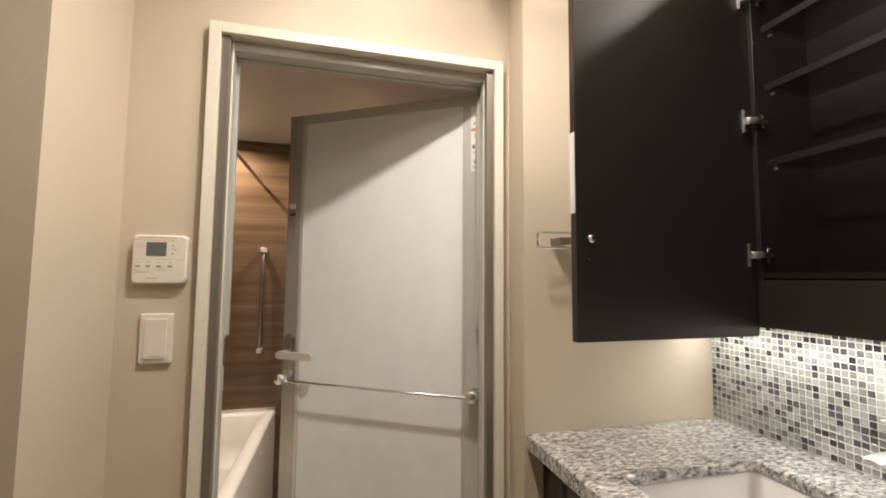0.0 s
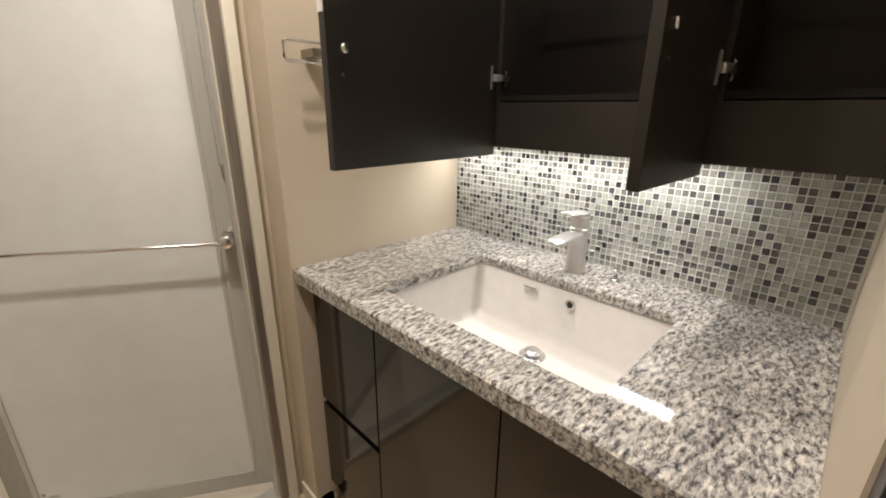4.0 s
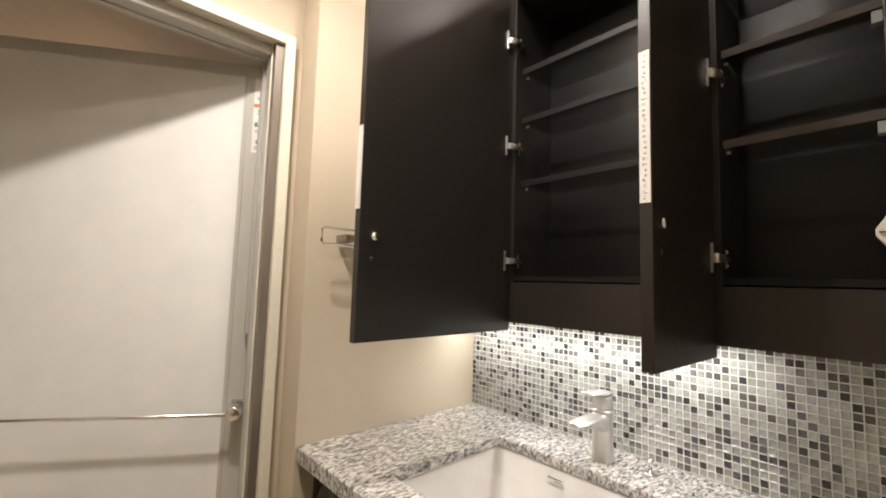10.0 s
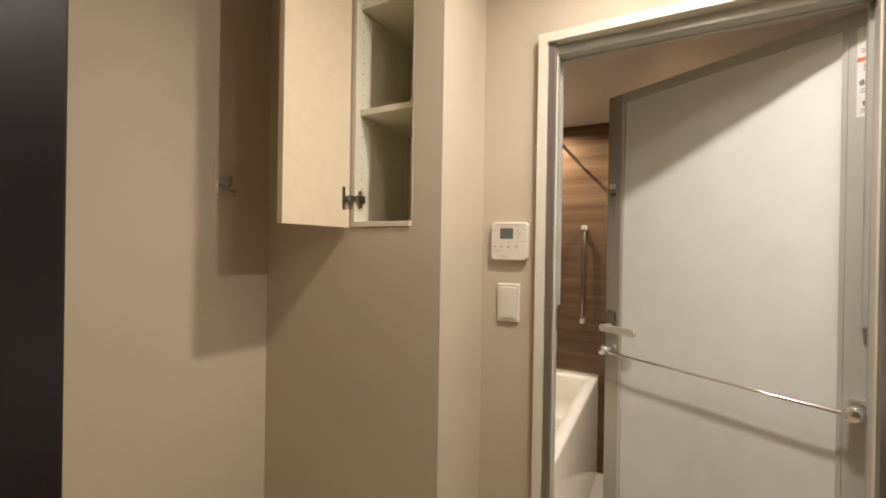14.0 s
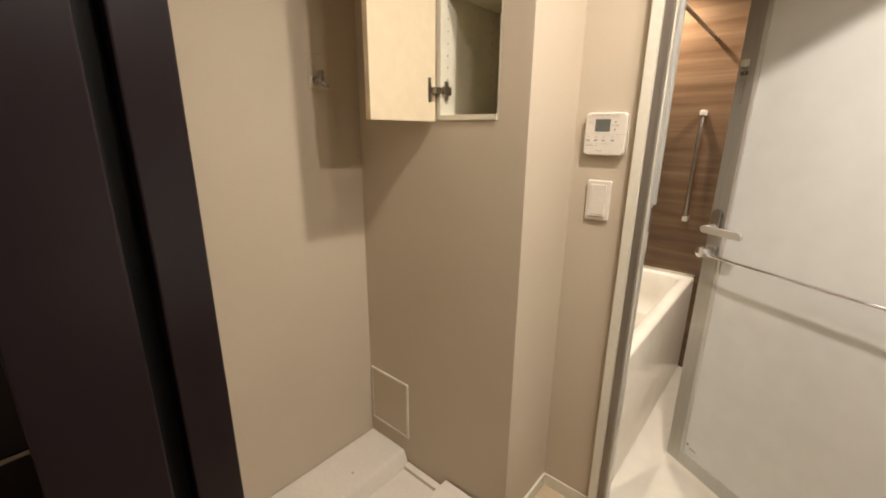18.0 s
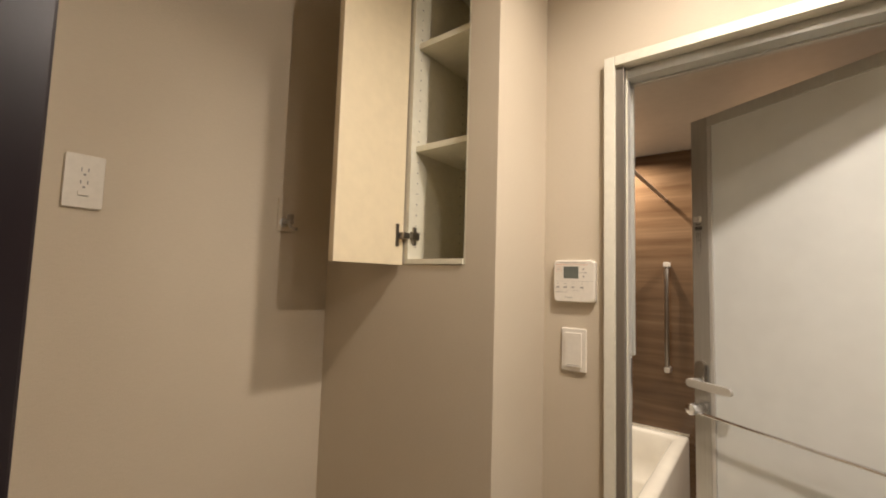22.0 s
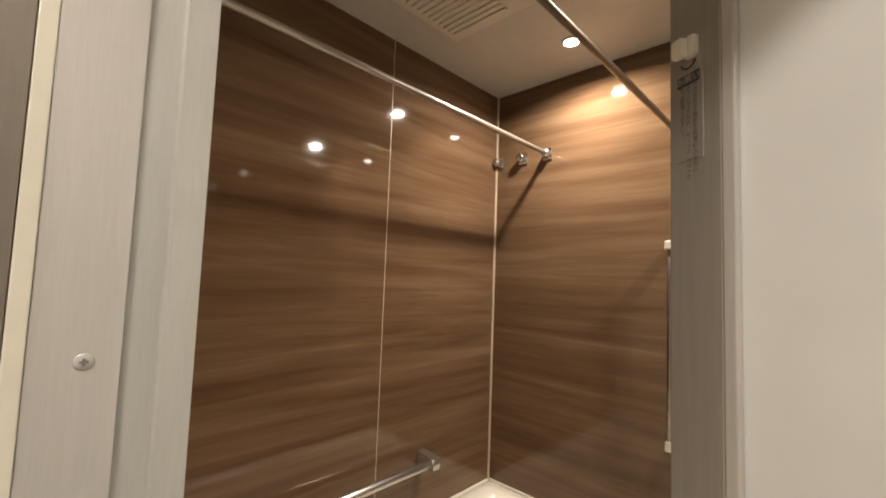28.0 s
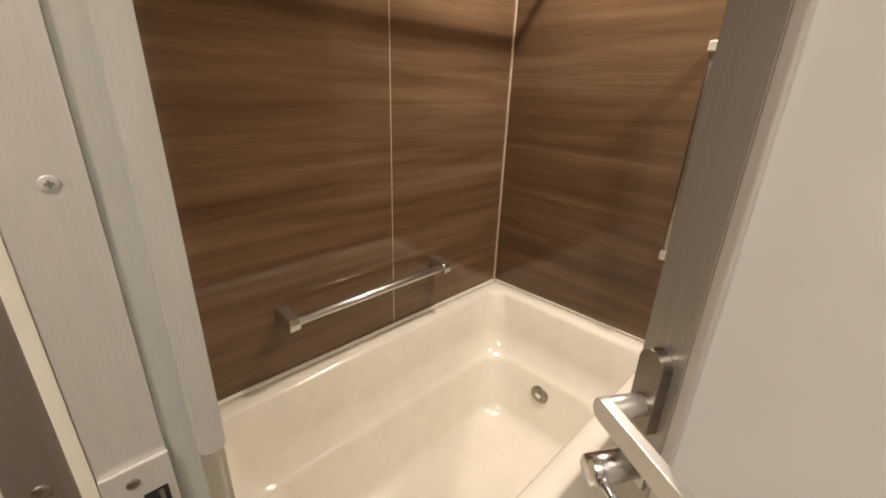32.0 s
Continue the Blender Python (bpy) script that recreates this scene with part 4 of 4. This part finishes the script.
part("board", bm_box(0.0, 0.236, -0.020, 0.0, NZ0 - 0.002, NZ1 + 0.002, 0.001), IVORY, cd, "", True)
for z in (1.402, 2.19):
    h = part("hinge", bm_box(0.018, 0.030, -0.001, 0.0015, z - 0.033, z + 0.033, 0.0006), NICKEL, cd, "dark steel cup hinge", True)
    part("hinge_arm", bm_box(-0.006, 0.020, 0.001, 0.022, z - 0.010, z + 0.008, 0.003), NICKEL, h, "", True)
    part("hinge_plate", bm_box(-0.045, -0.012, 0.014, 0.024, z - 0.012, z + 0.012, 0.003), NICKEL, h, "", True)
    part("wing", bm_box(-0.034, -0.022, 0.014, 0.022, z - 0.028, z + 0.026, 0.003), NICKEL, h, "", True)

tap = thing("washer_tap", (WW, 0.96, 1.43), "small grey washing machine tap on the nook wall", "tap")
part("flange", bm_lathe([(0.017, 0), (0.017, 0.003), (0.010, 0.006)], (WW, 0.955, 1.440), (0, 0.955, 1.440)), STEEL, tap)
part("body", bm_rod((WW + 0.006, 0.955, 1.440), (WW + 0.050, 0.955, 1.440), 0.008), NICKEL, tap)
part("spout", bm_tube([(WW + 0.040, 0.955, 1.436), (WW + 0.043, 0.956, 1.427), (WW + 0.047, 0.962, 1.421), (WW + 0.052, 0.974, 1.420)], 0.0055, 12), NICKEL, tap)
part("grip", bm_box(WW + 0.028, WW + 0.052, 0.949, 0.961, 1.447, 1.464, 0.003), NICKEL, tap)
part("wall_plate", bm_prism(rounded(0.075, 0.105, 0.004), 0.004, facing((1, 0, 0), (WW, 0.972, 1.465)), 0.001), WALL, tap)

out = thing("power_outlet", (WW, 0.470, 1.471), "white double power outlet with an earth terminal", "power outlet")
F = facing((1, 0, 0), (WW, 0.470, 1.471))
op = part("plate", bm_prism(rounded(0.070, 0.120, 0.004), 0.008, F, 0.002), PLASTIC, out)
for y in (0.026, -0.002):
    for x in (-0.006, 0.006):
        part("slot", on_face(bm_box(x - 0.001, x + 0.001, y - 0.004, y + 0.004, 0.0078, 0.0084)), INK, op)
    part("earth_hole", on_face(bm_prism(rounded(0.005, 0.005, 0.0024), 0.0006, Matrix.Translation((0, y - 0.011, 0.0078)))), INK, op)
part("earth_cover", on_face(bm_box(-0.010, 0.010, -0.032, -0.022, 0.0078, 0.0105, 0.0008)), PLASTIC, op)
part("slot", on_face(bm_box(-0.008, 0.008, -0.0335, -0.0325, 0.0078, 0.0086)), INK, op)

hatch = thing("wall_hatch", (-0.735, NK, 0.23), "papered inspection hatch low in the nook wall", "hatch")
HA = (-0.842, -0.629, 0.108, 0.352)
part("door", bm_box(HA[0] + 0.010, HA[1] - 0.010, NK - 0.004, NK + 0.001, HA[2] + 0.010, HA[3] - 0.010, 0.001), WALL, hatch)
part("frame", joined(bm_box(HA[0], HA[0] + 0.009, NK - 0.006, NK + 0.001, HA[2], HA[3], 0.001), bm_box(HA[1] - 0.009, HA[1], NK - 0.006, NK + 0.001, HA[2], HA[3], 0.001),
                     bm_box(HA[0] + 0.009, HA[1] - 0.009, NK - 0.006, NK + 0.001, HA[2], HA[2] + 0.009, 0.001), bm_box(HA[0] + 0.009, HA[1] - 0.009, NK - 0.006, NK + 0.001, HA[3] - 0.009, HA[3], 0.001)), TRIM, hatch)

pan = thing("washer_pan", (-0.53, 0.8, FZ), "white plastic washing machine pan with a raised drain corner", "drain pan")
PX0, PX1, PY0, PY1 = WW + 0.004, -0.205, 0.48, NK - 0.004
part("tray", bm_box(PX0, PX1, PY0, PY1, FZ, FZ + 0.012, 0.003), PLASTIC, pan)
rim = bm_prism([(PX0, 0.0), (PX0 + 0.215, 0.0), (PX0 + 0.196, 0.050), (PX0 + 0.190, 0.058), (PX0 + 0.182, 0.060), (PX0, 0.060)], PY1 - PY0, Matrix.Translation((0, PY1, FZ + 0.0125)) @ pose(0, 0, 0, 90, 0, 0))
wide = part("rim", rim, PLASTIC, pan, "broad raised rim along the wall")
part("screw_hole", bm_rod((-0.715, 0.915, FZ + 0.0727), (-0.715, 0.915, FZ + 0.0733), 0.005), INKP, wide)
part("rim", bm_box(PX0 + 0.216, PX1 - 0.226, PY1 - 0.028, PY1, FZ + 0.0125, FZ + 0.030, 0.006), PLASTIC, pan)
part("rim", bm_box(PX1 - 0.03, PX1, PY0, PY1 - 0.275, FZ + 0.0125, FZ + 0.045, 0.008), PLASTIC, pan)
bx = part("drain_cover", bm_box(PX1 - 0.225, PX1 - 0.005, PY1 - 0.268, PY1 - 0.004, FZ + 0.0125, FZ + 0.074, 0.005), PLASTIC, pan)
part("screw", bm_lathe([(0.010, 0), (0.010, 0.0004), (0.008, 0.0008)], (PX1 - 0.075, PY1 - 0.09, FZ + 0.074), (PX1 - 0.075, PY1 - 0.09, 1)), SHELFW, bx)

# ---- entrance: pocket door frame ----
fr = thing("entrance_frame", (-0.03, 0.23, FZ), "dark brown wooden frame of the entrance", "door frame", kind="structure")
part("jamb_board", bm_box(-0.060, -0.030, 0.2575, 0.299, FZ, 2.10, 0.002), BROWN, fr)
part("jamb_board", bm_box(-0.060, -0.030, 0.160, 0.239, FZ, 2.10, 0.002), BROWN, fr)
part("slot", bm_box(-0.0595, -0.052, 0.2395, 0.2570, FZ, 2.10), BLACK, fr)
part("jamb_board", bm_box(0.730, 0.760, 0.160, 0.262, FZ, 2.10, 0.002), BROWN, fr)
part("head_board", bm_box(-0.030, 0.730, 0.160, 0.262, 2.07, 2.10, 0.002), BROWN, fr)
ls = part("latch_plate", bm_box(-0.031, -0.0285, 0.268, 0.284, 0.83, 0.893, 0.001), STEEL, fr, "small steel latch plate")
part("screw", bm_rod((-0.0285, 0.276, 0.884), (-0.0275, 0.276, 0.884), 0.0035), CHROME, ls)

# tall dark cupboard in the hall, beside the entrance
hall = thing("hall_cupboard", (-1.19, -0.4, FZ), "tall dark brown cupboard in the hall with steel grip strip", "cupboard")
part("side_panel", bm_box(-1.199, -1.172, 0.150, 0.198, FZ, 2.003, 0.001), BROWN, hall)
part("upper_door", bm_box(-1.199, -1.175, -0.90, 0.148, 0.405, 2.003, 0.0015), BROWN, hall)
part("lower_door", bm_box(-1.199, -1.175, -0.90, 0.148, FZ + 0.06, 0.386, 0.0015), BROWN, hall)
part("grip_strip", bm_box(-1.199, -1.168, -0.90, 0.148, 0.3875, 0.4035, 0.002), CHROME, hall, "bright steel grip strip")
part("plinth", bm_box(-1.199, -1.182, -0.90, 0.148, FZ, FZ + 0.059), BROWN, hall)

# ---- bathroom ----
BW, BN, BE, BS, BZ = -0.710, 2.739, 0.93, 1.496, 2.007
RIM = 0.518
solid("bath_floor", bm_box(BW - 0.05, BE + 0.05, 1.4885, BN + 0.05, -0.10, -0.045), TUB, "pale bathroom floor", "floor")
solid("bath_ceiling", bm_box(BW - 0.05, BE + 0.05, 1.4885, BN + 0.05, BZ, BZ + 0.05), CEILB, "white bathroom ceiling", "ceiling")
wn = thing("bath_wall_north", (0, BN, 0), "glossy brown wood-look bathroom wall panels", "wall", kind="structure")
for a, c in ((BW, 0.17), (0.17, BE)):
    part("panel", bm_box(a + 0.002, c - 0.002, BN, BN + 0.03, -0.045, BZ, 0.0008), WOOD, wn)
part("joint", bm_box(BW - 0.03, BE + 0.03, BN + 0.006, BN + 0.032, -0.045, BZ), TRIM, wn)
ww = thing("bath_wall_west", (BW, 2, 0), "glossy brown wood-look bathroom wall panels", "wall", kind="structure")
for a, c in ((BS + 0.0005, 2.1985), (2.2015, BN - 0.003)):
    part("panel", bm_box(BW - 0.03, BW, a, c, -0.045, BZ, 0.0008), WOOD, ww)
part("joint", bm_box(BW - 0.032, BW - 0.0004, 2.1987, 2.2013, -0.045, BZ), SEAM, ww, "pale sealed joint")
part("backing", bm_box(BW - 0.045, BW - 0.0305, BS + 0.0005, BN + 0.03, -0.045, BZ), TRIM, ww)
part("corner_bead", bm_box(BW - 0.001, BW + 0.006, BN - 0.006, BN + 0.001, RIM, BZ, 0.002), SEAM, ww, "pale corner sealing strip")
solid("bath_wall_east", bm_box(BE, BE + 0.03, 1.4885, BN + 0.03, -0.045, BZ), WOOD, "brown wood-look bathroom wall", "wall")
solid("bath_wall_south", joined(bm_box(BW, 0.008, 1.4885, BS, -0.045, BZ), bm_box(0.802, BE, 1.4885, BS, -0.045, BZ), bm_box(0.008, 0.802, 1.4885, BS, 1.880, BZ)), TRIM, "pale bathroom wall around the door", "wall")

tub = thing("bathtub", (-0.35, 2.1, -0.045), "cream bathtub with a wide flat rim", "bathtub")
TX1, TY0 = 0.02, BS + 0.004
cxm, cym = (BW + TX1) / 2, (TY0 + BN) / 2
tw, th_ = TX1 - BW, BN - TY0
part("shell", bowl(tw, th_, [(0.0, -0.04, 0.004), (0.0, RIM - 0.012, 0.004), (0.006, RIM, 0.008), (0.055, RIM, 0.05), (0.064, RIM - 0.012, 0.06), (0.078, 0.38, 0.08), (0.098, 0.295, 0.09), (0.118, 0.285, 0.10), (0.130, 0.270, 0.10), (0.155, 0.09, 0.10), (0.175, 0.065, 0.11), (0.22, 0.055, 0.10)], cxm, cym, 10), TUB, tub)
part("wall_trim", bm_box(BW + 0.001, BW + 0.012, TY0, BN - 0.013, RIM, RIM + 0.010, 0.003), TUB, tub)
part("wall_trim", bm_box(BW + 0.001, TX1, BN - -0.068, BN - 0.001, RIM, RIM + 0.010, 0.003), TUB, tub)
cv = part("jet_cover", bm_lathe([(0.035, 0), (0.035, 0.004), (0.028, 0.008), (0.014, 0.007)], (-0.35, 2.602, 0.215), (-0.35, 0, 0.215)), NICKEL, tub, "round steel circulation cover")
part("cap", bm_rod((-0.35, 2.594, 0.215), (-0.35, 2.590, 0.215), 0.013), CHROME, cv)

grab = thing("grab_bar", (BW, 2.05, 0.70), "brushed steel grab bar above the bathtub", "grab bar")
gx = BW + 0.060
part("bar", bm_rod((gx, 1.827, 0.705), (gx, 2.375, 0.705), 0.0125), STEEL, grab)
for y, d in ((1.827, 1), (2.375, -1)):
    part("bracket", bm_prism([(0.0, -0.022), (0.075, -0.017), (0.078, 0.0), (0.075, 0.017), (0.0, 0.022)], 0.030, Matrix.Translation((BW, y - 0.015, 0.705)) @ Matrix(((1, 0, 0), (0, 0, 1), (0, 1, 0))).to_4x4(), 0.003), STEEL, grab)

for x, lab in ((-0.692, "chrome hook block for a drying pole, on the bathroom wall"), (-0.584, "chrome hook block for a drying pole, on the bathroom wall"), (-0.481, "chrome hook block holding a drying pole")):
    hk = thing("pole_holder", (x, BN, 1.736), lab, "pole holder", "pole holders")
    part("base", bm_box(x - 0.017, x + 0.017, BN - 0.006, BN, 1.714, 1.758, 0.002), CHROME, hk)
    part("cup", bm_lathe([(0.015, 0), (0.015, 0.022), (0.013, 0.026)], (x, BN - 0.005, 1.736), (x, 0, 1.736)), CHROME, hk)
    part("notch", bm_box(x - 0.006, x + 0.006, BN - 0.034, BN - 0.0315, 1.738, 1.752, 0.001), NICKEL, hk)
pole = thing("drying_pole", (-0.481, 2.1, 1.736), "slim steel drying pole across the bathroom", "drying pole", "drying poles")
part("pole", bm_rod((-0.481, BS + 0.002, 1.736), (-0.481, BN - 0.034, 1.736), 0.008), POLE, pole)
pole2 = thing("drying_pole", (-0.075, 2.1, 1.736), "slim steel drying pole across the bathroom", "drying pole", "drying poles")
part("pole", bm_rod((-0.075, BS + 0.002, 1.743), (-0.075, BN - 0.002, 1.743), 0.008), NICKEL, pole2)

slide = thing("shower_rail", (-0.068, BN, 1.1), "upright chrome shower slide rail on the bathroom wall", "shower rail")
part("rail", bm_rod((-0.068, BN - 0.045, 0.83), (-0.068, BN - 0.045, 1.405), 0.010), NICKEL, slide)
for z in (0.845, 1.390):
    part("mount", bm_box(-0.081, -0.055, BN - 0.060, BN, z - 0.013, z + 0.013, 0.004), PLASTIC if z > 1 else LEVER, slide, "white rail mount" if z > 1 else "grey rail mount")

vent = thing("ceiling_vent", (-0.35, 2.0, BZ), "white slatted ventilation grille in the bathroom ceiling", "ceiling vent")
part("frame", bm_box(-0.56, -0.14, 1.88, 2.315, BZ - 0.012, BZ, 0.003), PLASTIC, vent)
for k in range(18):
    y = 1.925 + k * 0.0205
    part("slat", bm_box(-0.535, -0.35, y, y + 0.010, BZ - 0.018, BZ - 0.0122, 0.001), PLASTIC, vent)


def downlight(x, y, z, r, label):
    d = thing("downlight", (x, y, z), label, "ceiling light", "ceiling downlights")
    part("trim_ring", bm_lathe([(r * 1.35, 0), (r * 1.35, 0.003), (r * 1.2, 0.006), (r * 1.02, 0.005)], (x, y, z), (x, y, z - 1)), TRIM, d)
    part("diffuser", bm_lathe([(r, 0), (r, 0.0055), (r * 0.9, 0.0065)], (x, y, z), (x, y, z - 1)), GLOW, d, "glowing lamp disc")


for x, y in LAMPS.values():
    downlight(x, y, CZ, 0.045, "recessed warm downlight in the washroom ceiling")
for x, y in ((-0.302, 2.550), (0.425, 2.560)):
    downlight(x, y, BZ, 0.022, "small recessed downlight in the bathroom ceiling")

spot = thing("spotlight", SPOT, "small white spotlight on top of the mirror cabinet", "spotlight")
aim = (SPOT_TO - SPOT).normalized()
part("head", bm_lathe([(0.018, 0), (0.030, 0.012), (0.033, 0.055), (0.031, 0.058)], SPOT - aim * 0.062, SPOT), PLASTIC, spot)
part("lens", bm_lathe([(0.027, 0), (0.027, 0.002), (0.020, 0.003)], SPOT - aim * 0.0035, SPOT), GLOW, spot, "glowing lens")
part("stem", bm_rod((SPOT.x + 0.030, SPOT.y, MZ1 - 0.0005), (SPOT.x + 0.030, SPOT.y, SPOT.z - 0.004), 0.006), PLASTIC, spot)
part("foot", bm_rod((SPOT.x + 0.030, SPOT.y, MZ1 - 0.001), (SPOT.x + 0.030, SPOT.y, MZ1 + 0.006), 0.024), PLASTIC, spot)

# ---- mosaic behind the vanity, last ----
mosaic = thing("mosaic_splashback", (WE, 0.8, ZT), "grey glass mosaic splashback with pale grout", "splashback", kind="structure")
TY1, TZ0, TZ1 = PN - 0.001, ZT + 0.001, 1.180
part("grout", bm_box(WE - 0.0050, WE + 0.001, WS + 0.001, TY1, TZ0, TZ1), GROUT, mosaic)
PW, PH, G = 0.0156, 0.0166, 0.0026


def tile_shape(w, h_):
    bm = bm_box(-0.0030, 0.0, -w / 2, w / 2, -h_ / 2, h_ / 2)
    top = [f for f in bm.faces if f.normal.x < -0.9]
    bmesh.ops.inset_region(bm, faces=top, thickness=0.0013, depth=0.0)
    for v in top[0].verts:
        v.co.x += 0.0009
    return bm


shape = mesh_of("tile", tile_shape(PW - G, PH - G), TILE)
cols, rows_ = int((TY1 - WS) / PW), int((TZ1 - TZ0) / PH)
rest = bmesh.new()
rest_tile = mesh_of("tile_rest", tile_shape(PW - G, PH - G), TILE_FAR)
count = 0
for r_ in range(rows_):
    for c_ in range(cols):
        y, z = TY1 - (c_ + 0.5) * PW - 0.001, TZ0 + (r_ + 0.5) * PH + 0.001
        if 0.36 < y < 0.86 and z < 1.06 and count < 300:
            ob = new("tile", shape)
            ob.parent = mosaic
            ob.location = (-0.003, y - 0.8, z - ZT)
            count += 1
        else:
            n0 = len(rest.verts)
            rest.from_mesh(rest_tile)
            rest.verts.ensure_lookup_table()
            bmesh.ops.translate(rest, verts=rest.verts[n0:], vec=(WE - 0.003, y, z))
bpy.data.meshes.remove(rest_tile)
tagged(part("tiles", rest, TILE_FAR, mosaic), kind="stuff")
